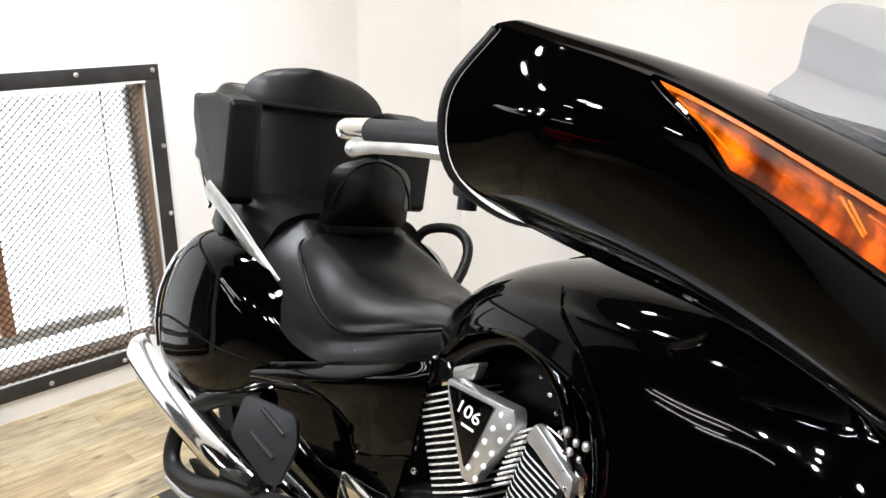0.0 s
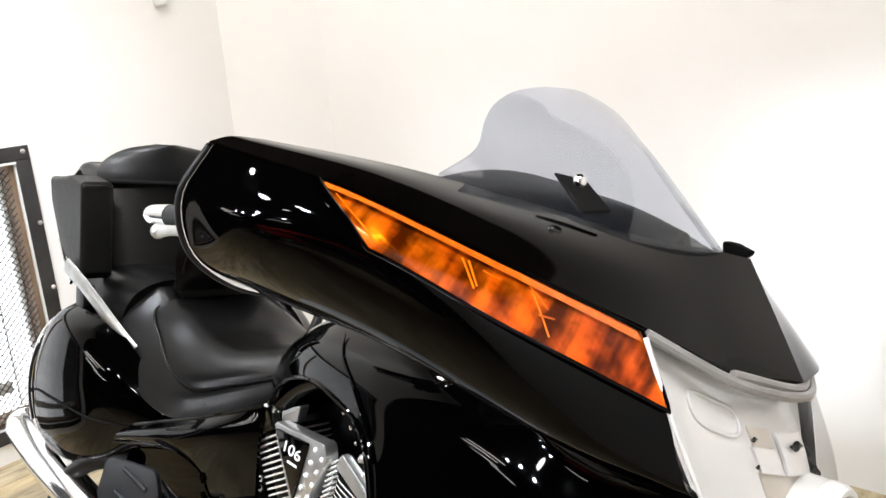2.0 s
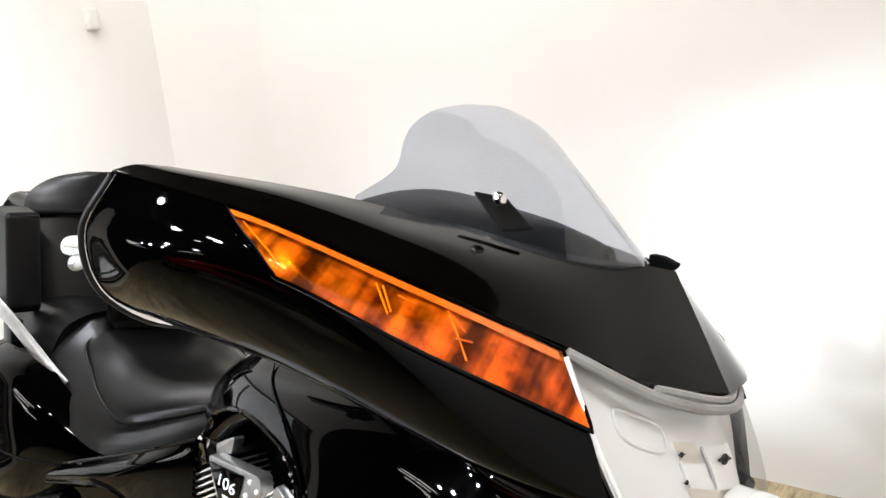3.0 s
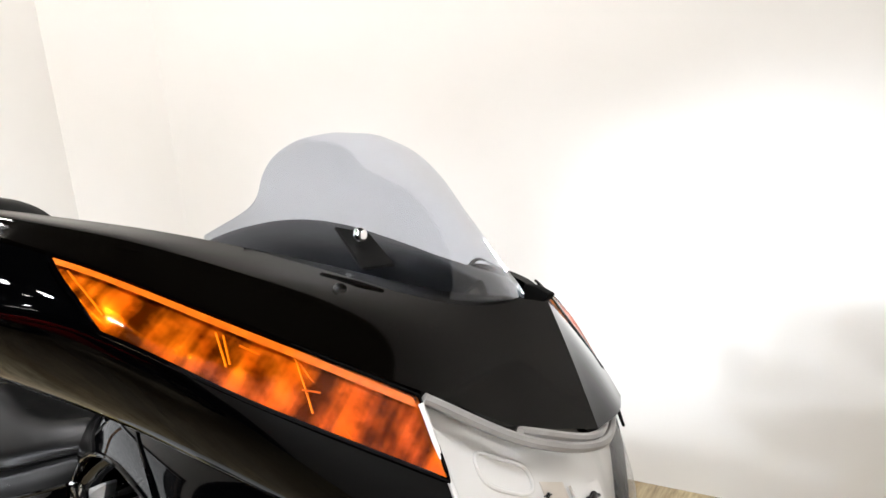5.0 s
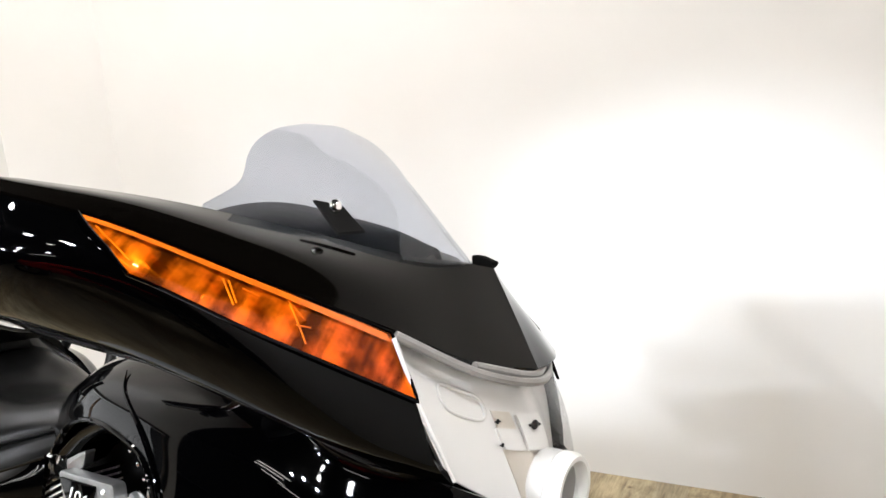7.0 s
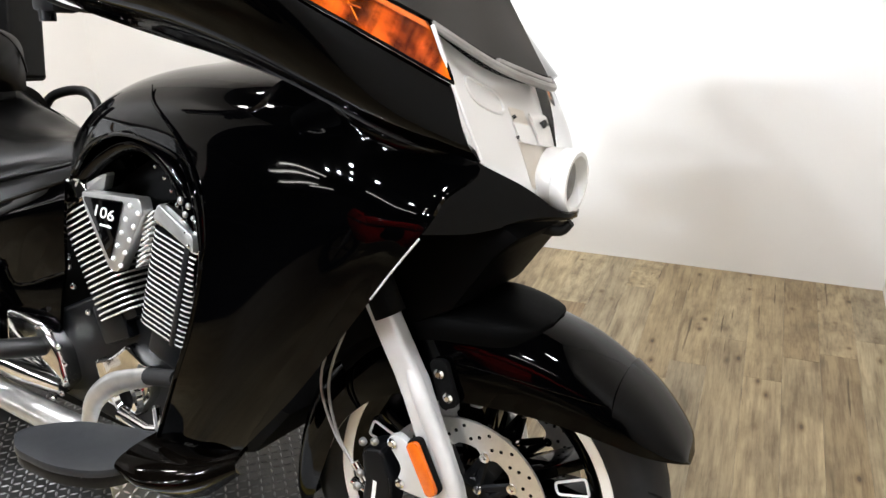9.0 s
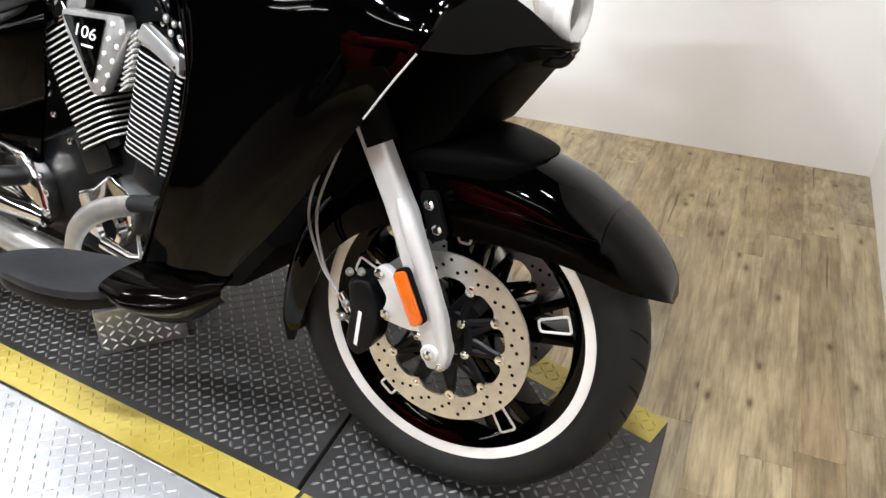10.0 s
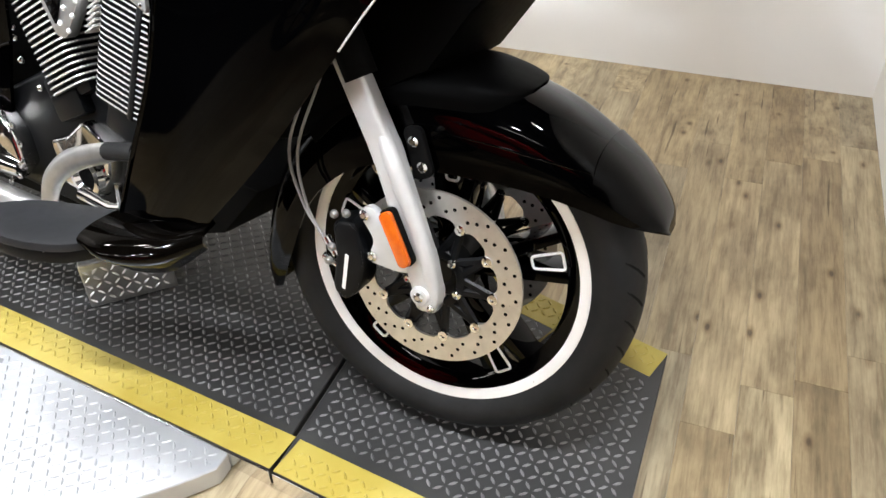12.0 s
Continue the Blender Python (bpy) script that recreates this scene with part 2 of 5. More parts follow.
def spline_grid(rows, nu, nv):
    lines = [hermite(r, nu) for r in rows]
    return [[p for p in col] for col in zip(*[hermite([ln[k] for ln in lines], nv) for k in range(nu)])]


def skin(grid, thick=0.0, closed=False, bm=None):
    """Quads over a grid of points; thick gives it a second skin and edges."""
    bm = bm or bmesh.new()
    nv, nu = len(grid), len(grid[0])
    vs = [[bm.verts.new(p) for p in row] for row in grid]
    wrap = nu if closed else nu - 1
    for j in range(nv - 1):
        for i in range(wrap):
            bm.faces.new((vs[j][i], vs[j][(i + 1) % nu], vs[j + 1][(i + 1) % nu], vs[j + 1][i]))
    if thick:
        bm.normal_update()
        mid = sum((v.co for row in vs for v in row), Vector()) / (nu * nv)
        if sum((v.co - mid).dot(v.normal) for row in vs for v in row) < 0:
            thick = -thick
        back = [[bm.verts.new(v.co - v.normal * thick) for v in row] for row in vs]
        for j in range(nv - 1):
            for i in range(wrap):
                bm.faces.new((back[j][i], back[j + 1][i], back[j + 1][(i + 1) % nu], back[j][(i + 1) % nu]))
        rim = [(vs[0][i], vs[0][(i + 1) % nu], back[0][(i + 1) % nu], back[0][i]) for i in range(wrap)]
        rim += [(vs[-1][i], vs[-1][(i + 1) % nu], back[-1][(i + 1) % nu], back[-1][i]) for i in range(wrap)]
        if not closed:
            rim += [(vs[j][0], vs[j + 1][0], back[j + 1][0], back[j][0]) for j in range(nv - 1)]
            rim += [(vs[j][-1], vs[j + 1][-1], back[j + 1][-1], back[j][-1]) for j in range(nv - 1)]
        for f in rim:
            bm.faces.new(f)
    return bm


def patch(rows, nu=24, nv=14, thick=0.012):
    return skin(spline_grid(rows, nu, nv), thick)


def mirrored(rows):
    """Rows of one half, from the outer edge to the middle, carried on to the other side."""
    return [list(r) + [(x, -y, z) for x, y, z in reversed(r[:-1])] for r in rows]


def flip(rows):
    return [[(x, -y, z) for x, y, z in r] for r in rows]


def tube(points, radius, seg=12, n=0, cap=True, flat=1.0, bm=None):
    """A round bar along a smooth line; radius may be a list, and flat squeezes it."""
    bm = bm or bmesh.new()
    line = hermite(points, n) if n else [Vector(p) for p in points]
    m = len(line)
    radii = radius if isinstance(radius, (list, tuple)) else [radius] * m
    if len(radii) != m:
        radii = [radii[min(len(radii) - 1, int(k * len(radii) / m))] if len(radii) < 3 else np.interp(k / (m - 1), np.linspace(0, 1, len(radii)), radii) for k in range(m)]
    ref, rings = None, []
    for k, p in enumerate(line):
        d = (line[min(k + 1, m - 1)] - line[max(k - 1, 0)]).normalized()
        if ref is None:
            ref = d.orthogonal().normalized() if abs(d.y) > 0.9 else d.cross(Vector((0, 1, 0))).normalized()
        ref = (ref - d * ref.dot(d)).normalized()
        side = d.cross(ref)
        rings.append([bm.verts.new(p + ref * (radii[k] * math.cos(a)) + side * (radii[k] * flat * math.sin(a))) for a in (2 * math.pi * s / seg for s in range(seg))])
    for a, b in zip(rings, rings[1:]):
        for s in range(seg):
            bm.faces.new((a[s], a[(s + 1) % seg], b[(s + 1) % seg], b[s]))
    if cap:
        bm.faces.new(rings[0][::-1])
        bm.faces.new(rings[-1])
    return bm


def lathe(profile, seg=64, centre=(0, 0, 0), axis="y", bm=None, closed=False):
    """Turns (radius, along) round an axis."""
    bm = bm or bmesh.new()
    c = Vector(centre)
    rings = []
    for s in range(seg):
        a = 2 * math.pi * s / seg
        u, v = math.cos(a), math.sin(a)
        ring = []
        for r, h in profile:
            p = {"y": (r * u, h, r * v), "z": (r * u, r * v, h), "x": (h, r * u, r * v)}[axis]
            ring.append(bm.verts.new(c + Vector(p)))
        rings.append(ring)
    n = len(profile)
    for s in range(seg):
        a, b = rings[s], rings[(s + 1) % seg]
        for k in range(n if closed else n - 1):
            bm.faces.new((a[k], a[(k + 1) % n], b[(k + 1) % n], b[k]))
    return bm


def prism(outline, lo, hi, plane="xz", bevel=0.0, seg=2, bm_in=None):
    """An outline in a plane, pushed from lo to hi along the third axis, with rounded edges."""
    bm = bmesh.new()
    def put(u, v, w):
        return {"xz": (u, w, v), "xy": (u, v, w), "yz": (w, u, v)}[plane]
    a = [bm.verts.new(put(u, v, lo)) for u, v in outline]
    b = [bm.verts.new(put(u, v, hi)) for u, v in outline]
    n = len(outline)
    bm.faces.new(a)
    bm.faces.new(b[::-1])
    for k in range(n):
        bm.faces.new((a[k], b[k], b[(k + 1) % n], a[(k + 1) % n]))
    bmesh.ops.recalc_face_normals(bm, faces=bm.faces[:])
    if bevel:
        bmesh.ops.bevel(bm, geom=bm.edges[:], offset=bevel, segments=seg, affect="EDGES", profile=0.6)
    return bm


def block(size, at=(0, 0, 0), bevel=0.004, seg=2, turn=None):
    x, y, z = (s / 2 for s in size)
    bm = prism([(-x, -z), (x, -z), (x, z), (-x, z)], -y, y, "xz", bevel, seg)
    m = Matrix.Translation(at) @ (turn if turn is not None else Matrix())
    bmesh.ops.transform(bm, matrix=m, verts=bm.verts[:])
    return bm


def rounded(points, radius, seg=5):
    """A polygon with rounded corners."""
    out = []
    n = len(points)
    for k in range(n):
        p, a, b = Vector(points[k]), Vector(points[k - 1]), Vector(points[(k + 1) % n])
        r = min(radius, (a - p).length * 0.45, (b - p).length * 0.45)
        s, e = p + (a - p).normalized() * r, p + (b - p).normalized() * r
        for q in range(seg + 1):
            t = q / seg
            out.append(tuple(s * (1 - t) ** 2 + p * (2 * t * (1 - t)) + e * t * t))
    return out


def join(bm, other):
    me = bpy.data.meshes.new("tmp")
    other.to_mesh(me)
    other.free()
    bm.from_mesh(me)
    bpy.data.meshes.remove(me)
    return bm


def ball(centre, radius, seg=12, squash=(1, 1, 1)):
    bm = bmesh.new()
    bmesh.ops.create_uvsphere(bm, u_segments=seg, v_segments=max(6, seg // 2), radius=radius, matrix=Matrix.Translation(centre) @ Matrix.Diagonal((*squash, 1)))
    return bm


def bolt(centre, radius=0.006, height=0.005):
    """A button-head bolt that faces the bike's right side."""
    x, y, z = centre
    return lathe([(0.0001, y - height), (radius * 0.45, y - height), (radius * 0.5, y - height * 0.6), (radius * 0.62, y - height), (radius, y - height * 0.5), (radius, y)], 12, (x, 0, z))


def thing(name, matrix, label, category, group=""):
    ob = new(name)
    ob.empty_display_size = 0.1
    ob.matrix_world = matrix
    return tagged(ob, label, category, group)


def fixed(name, bm, mat, label, category="", smooth=38.0):
    return tagged(part(name, bm, mat, None, "", smooth), label, category, kind="structure")


# ---------------------------------------------------------------- room
def slab(x0, x1, y0, y1, z0, z1):
    return block((x1 - x0, y1 - y0, z1 - z0), ((x0 + x1) / 2, (y0 + y1) / 2, (z0 + z1) / 2), 0)


T = 0.12
# the end wall with its low window opening
WY0, WY1, WZ0, WZ1 = -0.95, 0.46, 0.135, 1.085
endwall = slab(REAR - T, REAR, -1.12, WY0, 0, TOP)
join(endwall, slab(REAR - T, REAR, WY1, FAR + T, 0, TOP))
join(endwall, slab(REAR - T, REAR, WY0, WY1, 0, WZ0))
join(endwall, slab(REAR - T, REAR, WY0, WY1, WZ1, TOP))
wall_west = fixed("wall_west", endwall, WALLPAINT, "white painted wall with a low screened window", smooth=0)
wall_north = fixed("wall_north", slab(REAR, RIGHT + T, FAR, FAR + T, 0, TOP), WALLPAINT, "white painted display wall behind the motorcycle", smooth=0)
wall_east = fixed("wall_east", slab(RIGHT, RIGHT + T, -1.9, FAR, 0, TOP), WALLPAINT, "white painted short wall at the floor's end", smooth=0)
# Unseen walls and ceiling, coloured dark to keep reflections dark.
wall_south = fixed("wall_south", slab(WEST - T, RIGHT + T, BACK - T, BACK, 0, TOP), DARKWALL, "unseen wall, coloured dark for the unlit showroom", smooth=0)
fixed("wall_side_west", slab(WEST - T, WEST, BACK, -1.12, 0, TOP), DARKWALL, "unseen end wall, coloured dark for the unlit showroom", smooth=0)
fixed("wall_return", slab(WEST - T, REAR - T, -1.12, -1.0, 0, TOP), DARKWALL, "unseen wall behind the window wall, coloured dark", smooth=0)
fixed("wall_side_east", slab(RIGHT, RIGHT + T, BACK, -1.9, 0, TOP), DARKWALL, "unseen side wall, coloured dark to darken reflections", smooth=0)
ceiling = fixed("ceiling", join(slab(REAR - T, RIGHT + T, BACK - T, FAR + T, TOP, TOP + 0.1), slab(WEST - T, REAR - T, BACK - T, -1.0, TOP, TOP + 0.1)), CEIL, "showroom ceiling out of view, coloured dark for the reflections", smooth=0)
# the slanted panel that fills the corner
corner = fixed("wall_panel_corner", prism([(REAR, 1.42), (-2.335, FAR), (REAR, FAR)], 0, TOP, "xy"), WALLPAINT, "white boxed-in panel across the room's corner", smooth=0)

# daylight outside the window
tagged(part("backdrop", slab(REAR - 0.75, REAR - 0.74, -0.98, 2.0, -0.5, 2.4), DAYLIGHT, None, "", 0), "bright overcast daylight outside the window", kind="structure")

# window: bolted angle-iron frame, timber reveal, orange mullion, expanded-metal screen
window = tagged(new("window_1"), "low window with a bolted black iron frame and mesh screen", "window", kind="structure")
window.matrix_world = pose(REAR, 0, 0)
fy0, fy1, fz0, fz1, fw = -0.99, 0.518, 0.077, 1.147, 0.052
for nm, (a, b, c, d) in {"frame_top": (fy0, fy1, fz1 - fw, fz1), "frame_bottom": (fy0, fy1, fz0, fz0 + fw)}.items():
    part("iron_frame", block((0.008, b - a, d - c), (0.005, (a + b) / 2, (c + d) / 2), 0.0015), IRON, window)
for a, b in ((fy1 - fw, fy1), (fy0, fy0 + fw)):
    part("iron_frame", block((0.008, b - a, fz1 - fz0 - 2 * fw - 0.002), (0.005, (a + b) / 2, (fz0 + fz1) / 2), 0.0015), IRON, window)
part("drip_edge", block((0.012, fy1 - fy0 - 2 * fw, 0.008), (0.004, (fy0 + fy1) / 2, fz1 - fw - 0.006), 0.001), WHITEPAINT, window, "thin white edge strip under the iron frame")
for a in (WY0 + 0.011, WY1 - 0.011):
    part("timber_reveal", block((0.095, 0.02, WZ1 - WZ0 - 0.004), (-0.056, a, (WZ0 + WZ1) / 2), 0.002), OLDWOOD, window, "dark weathered timber reveal")
part("timber_sill", block((0.095, WY1 - WY0 - 0.045, 0.018), (-0.056, (WY0 + WY1) / 2, WZ0 + 0.011), 0.002), OLDWOOD, window, "dark weathered timber sill")
part("sash_frame", join(join(block((0.006, 0.006, WZ1 - WZ0 - 0.03), (-0.097, WY1 - 0.115, (WZ0 + WZ1) / 2), 0.003), block((0.03, WY1 - WY0 - 0.2, 0.04), (-0.088, (WY0 + WY1) / 2 - 0.04, WZ0 + 0.12), 0.003)), block((0.03, 0.012, WZ1 - WZ0 - 0.03), (-0.094, WY1 - 0.029, (WZ0 + WZ1) / 2), 0.003)), WHITEPAINT, window, "white window sash")
part("mullion", block((0.03, 0.046, WZ1 - WZ0 - 0.16), (-0.086, -0.075, (WZ0 + WZ1) / 2 + 0.055), 0.003), REDWOOD, window, "orange timber mullion")
pane = part("pane", block((0.004, WY1 - WY0 - 0.05, WZ1 - WZ0 - 0.04), (-0.105, (WY0 + WY1) / 2, (WZ0 + WZ1) / 2), 0), CLEAR, window, smooth=0)
pane.visible_shadow = False
for y, z in ((fy1 - 0.022, fz1 - 0.02), (0.234, fz1 - 0.02), (-0.06, fz1 - 0.02), (-0.36, fz1 - 0.02), (fy1 - 0.012, 0.86), (fy1 - 0.012, 0.61), (fy1 - 0.02, 0.34), (0.267, fz0 + 0.02), (0.007, fz0 + 0.02), (-0.28, fz0 + 0.02)):
    part("screw", lathe([(0.0001, 0.0145), (0.006, 0.0135), (0.009, 0.010), (0.009, 0.008)], 10, (0, y, z), "x"), SCREW, window)


def screen():
    """Expanded metal: a net of crossing strands."""
    bm = bmesh.new()
    w, h = 0.026, 0.0125
    y0, y1, z0, z1 = WY0 + 0.01, WY1 - 0.01, WZ0, WZ1
    ny, nz = int((y1 - y0) / w), int((z1 - z0) / h)
    for j in range(nz):
        for i in range(ny):
            y, z = y0 + i * w + (w / 2 if j % 2 else 0), z0 + j * h
            for sgn in (-1, 1):
                a, b = Vector((-0.004, y, z)), Vector((-0.002, y + sgn * w / 2, z + h))
                e = Vector((0, 0, 0.0021))
                o = Vector((0.0022, 0, 0))
                v = [bm.verts.new(p) for p in (a - e, b - e, b + e, a + e, a - e + o, b - e + o, b + e + o, a + e + o)]
                bm.faces.new((v[4], v[5], v[6], v[7]))
                bm.faces.new((v[3], v[2], v[6], v[7]))
                bm.faces.new((v[0], v[4], v[5], v[1]))
    return bm


part("mesh_screen", screen(), IRON, window, "expanded metal security screen", smooth=0)

sensor = tagged(part("alarm_sensor", block((0.035, 0.05, 0.085), (REAR + 0.018, 1.14, 1.655), 0.012, 3), WHITEPAINT), "small white alarm sensor box on the wall", "sensor")

# ---------------------------------------------------------------- lamps: track spots over the bike, tubes further back
def spot_lamp(x, y, aim, power, size=0.062, blend=0.5, cone=70):
    m = look((x, y, TOP - 0.16), aim)
    t = thing("spot_lamp", m, "black ceiling spotlight out of view, placed to suit the lighting", "spotlight", "track spotlights")
    part("housing", lathe([(size * 0.5, 0.12), (size * 0.95, 0.11), (size * 1.15, 0.02), (size * 1.15, -0.012), (size * 1.05, -0.012), (size, 0.004)], 20, (0, 0, 0), "z"), DARK, t)
    part("lamp_face", lathe([(0.0001, 0.0), (size * 0.98, 0.0)], 20, (0, 0, 0), "z"), LAMPGLOW, t, "glowing lamp face", smooth=0)
    up = (m.inverted().to_3x3() @ Vector((0, 0, 1))).normalized()
    part("stem", tube([Vector((0, 0, 0.09)), Vector((0, 0, 0.09)) + up * (0.158 - (m.to_3x3() @ Vector((0, 0, 0.09))).z)], 0.012, 8), DARK, t)
    ld = bpy.data.lights.new("spot_light", "SPOT")
    ld.energy, ld.spot_size, ld.spot_blend, ld.shadow_soft_size, ld.color = power, radians(cone), blend, size, (0.846, 0.906, 1.0)
    lo = new("spot_light", ld)
    lo.matrix_world = m @ Matrix.Translation((0, 0, -0.016))
    return t


# Out-of-view spots; places, aims and powers chosen to brighten walls, floor and reflections.
SPOTS = [
    (-1.60, -0.40, (-2.65, 0.6, 0.42), 112, 58, 0.9),
    (-1.25, -0.75, (-1.45, 1.6, 0.45), 80, 32, 0.75),
    (-0.45, -0.75, (-0.60, 1.6, 0.42), 92, 31, 0.75),
    (0.35, -0.60, (0.30, 1.6, 0.30), 48, 28, 0.75),
    (-1.50, -3.25, (-0.85, -0.1, 0.65), 120, 26, 0.9),
    (-0.60, -3.30, (0.00, -0.1, 0.65), 75, 26, 0.9),
    (-1.25, -2.60, (0.00, 1.6, 0.45), 190, 21, 0.7),
    (-1.90, -4.10, (0.15, 1.6, 0.45), 280, 17, 0.6),
    (-2.35, -3.75, (0.30, 1.6, 0.45), 280, 17, 0.6),
    (-3.10, -3.95, (0.25, 1.6, 0.45), 240, 17, 0.6),
    (0.42, -0.62, (0.45, -0.72, 0.0), 255, 64, 0.9),
    (-0.35, -0.80, (-0.38, -0.52, 0.0), 135, 52, 0.9),
    (-1.02, 0.15, (-0.95, 0.05, 0.0), 60, 76, 0.9),
    (-1.55, 0.42, (-1.55, 0.3, 0.0), 45, 84, 0.9),
    (-1.95, 0.10, (-1.95, 0.0, 0.0), 40, 70, 0.9),
    (-2.35, -0.05, (-2.25, -0.3, 0.0), 220, 76, 0.9),
    (-2.05, 0.93, (-2.15, 0.8, 0.0), 40, 60, 0.9),
    (-0.90, -0.85, (-0.85, -0.55, 0.0), 140, 58, 0.9),
    # Lamp added to brighten the red motorcycle for its reflection.
    (-0.55, -1.30, (-0.52, -2.5, 0.80), 900, 38, 0.9),
    (-0.70, 0.85, (-0.65, 1.665, 2.25), 16, 44, 0.8),
]
for x, y, aim, power, cone, soft in SPOTS:
    spot_lamp(x, y, aim, power, blend=soft, cone=cone)


def tube_lamp(x, y, z, length, turn):
    t = thing("tube_lamp", pose(x, y, z, 0, 0, turn), "white fluorescent tube fitting, switched on", "lamp", "ceiling tubes")
    part("tube", tube([(-length / 2, 0, 0), (length / 2, 0, 0)], 0.022, 10), TUBEGLOW, t, "glowing white tube")
    part("fitting", block((length + 0.06, 0.09, 0.05), (0, 0, 0.05), 0.006), WHITEPAINT, t)


for x, y in ((-5.4, -5.2), (-6.6, -6.0), (-7.9, -7.6), (-7.0, -8.6)):
    tube_lamp(x, y, TOP - 0.09, 2.3, -8)
tube_lamp(-1.1, -5.7, TOP - 0.09, 1.1, 0)

# ---------------------------------------------------------------- runway and turntable
def polygon_plate(outline, z0, z1, bevel=0.002):
    return prism(outline, z0, z1, "xy", bevel, 1)


def edge_y(pa, pb, x):
    return pa[1] + (pb[1] - pa[1]) * (x - pa[0]) / (pb[0] - pa[0])


RN0, RN1 = (-1.90, -0.085), (-0.226, -0.300)      # near edge of the rear runway
RF0, RF1 = (-1.90, 0.690), (-0.226, 0.415)        # far edge
FN0, FN1 = (-0.218, -0.302), (0.368, -0.388)     # front plate
FF0, FF1 = (-0.218, 0.412), (0.378, 0.217)
STR = 0.078                                      # stripe width


def inset(pa, pb, d):
    n = Vector((-(pb[1] - pa[1]), pb[0] - pa[0])).normalized() * d
    return (pa[0] + n.x, pa[1] + n.y), (pb[0] + n.x, pb[1] + n.y)


def lugs(outline_test, x0, x1, y0, y1, z, pitch=0.0188, length=0.0186, width=0.0054, high=0.0024, turn=0.0):
    """Raised tread lugs, turned by right angles from one to the next."""
    bm = bmesh.new()
    ct, st = math.cos(turn), math.sin(turn)
    nx, ny = int((x1 - x0) / pitch) + 1, int((y1 - y0) / pitch) + 1
    for i in range(nx):
        for j in range(ny):
            u, v = x0 + i * pitch, y0 + j * pitch
            cx, cy = u * ct - v * st, u * st + v * ct
            if not outline_test(cx, cy):
                continue
            a = turn + (0.785 if (i + j) % 2 else -0.785)
            d = Vector((math.cos(a), math.sin(a), 0)) * (length / 2)
            s = Vector((-math.sin(a), math.cos(a), 0)) * (width / 2)
            c = Vector((cx, cy, z))
            up = Vector((0, 0, high))
            e = [bm.verts.new(p) for p in (c - d, c - d * 0.35 - s, c + d * 0.35 - s, c + d, c + d * 0.35 + s, c - d * 0.35 + s)]
            t = [bm.verts.new(p) for p in (c - d * 0.55 + up, c + d * 0.55 + up)]
            bm.faces.new((e[0], e[1], t[0]))
            bm.faces.new((e[1], e[2], t[1], t[0]))
            bm.faces.new((e[2], e[3], t[1]))
            bm.faces.new((e[3], e[4], t[1]))
            bm.faces.new((e[4], e[5], t[0], t[1]))
            bm.faces.new((e[5], e[0], t[0]))
    return bm


def between(x, y, na, nb, fa, fb, lo, hi):
    if not na[0] <= x <= nb[0]:
        return False
    a, b = edge_y(na, nb, x), edge_y(fa, fb, x)
    return a + lo <= y <= b - hi


def runway(name, na, nb, fa, fb, label):
    t = tagged(part(name, polygon_plate([na, nb, fb, fa], 0.002, MAT), BLACKPLATE, None, "", 0), label, "ramp")
    inner_n, inner_f = inset(na, nb, STR), inset(fa, fb, -STR)
    def strip(a, b, c, d):
        return prism([a, b, d, c], MAT + 0.0002, MAT + 0.0008, "xy")
    part("yellow_stripe", strip(na, nb, *inner_n), YELLOW, t, "worn yellow edge stripe", smooth=0)
    part("yellow_stripe", strip(*inner_f, fa, fb), YELLOW, t, "worn yellow edge stripe", smooth=0)
    turn = math.atan2(nb[1] - na[1], nb[0] - na[0])
    m = 0.012
    ww = STR / math.cos(turn)
    tread = part("tread", lugs(lambda x, y: between(x, y, na, nb, fa, fb, ww + m, ww + m) and na[0] + m < x < nb[0] - m, -1.35 if na[0] < -1 else -0.3, 0.5, -0.6, 0.6, MAT + 0.0003, turn=turn), LUG, t, smooth=0)
    tagged(tread, kind="stuff")
    x0 = -1.35 if na[0] < -1 else -0.3
    near_test = lambda x, y: between(x, y, na, nb, fa, fb, m, -1) and y < edge_y(na, nb, x) + ww - m and na[0] + m < x < nb[0] - m
    far_test = lambda x, y: between(x, y, na, nb, fa, fb, -1, m) and y > edge_y(fa, fb, x) - ww + m and na[0] + m < x < nb[0] - m
    for test in (near_test, far_test):
        tagged(part("stripe_tread", lugs(test, x0, 0.5, -0.6, 0.6, MAT + 0.0009, turn=turn), YELLOW, t, smooth=0), kind="stuff")
    part("edge_trim", block(((Vector(nb) - Vector(na)).length, 0.004, MAT - 0.004), (0, 0, 0), 0.001, 1, None), POLISHED, t, "polished edge plate", at=Matrix.Translation(((na[0] + nb[0]) / 2 + 0.003 * math.sin(turn), (na[1] + nb[1]) / 2 - 0.003, MAT / 2)) @ Matrix.Rotation(turn, 4, "Z"))
    return t


tagged(runway("runway", RN0, RN1, RF0, RF1, "black tread-plate runway with yellow edges under the motorcycle"), kind="")
runway("runway_end", FN0, FN1, FF0, FF1, "black tread-plate end section under the front wheel")

CX, CY, CR = -0.845, 0.085, 0.675
def arc_plate():
    pts = []
    for k in range(49):
        a = radians(188 + k * (322 - 188) / 48)
        x, y = CX + CR * math.cos(a), CY + CR * math.sin(a)
        if y < edge_y(RN0, RN1, x) - 0.006:
            pts.append((x, y))
    pts.append((pts[-1][0], edge_y(RN0, RN1, pts[-1][0]) - 0.006))
    pts.append((pts[0][0], edge_y(RN0, RN1, pts[0][0]) - 0.006))
    return pts


ARC = arc_plate()
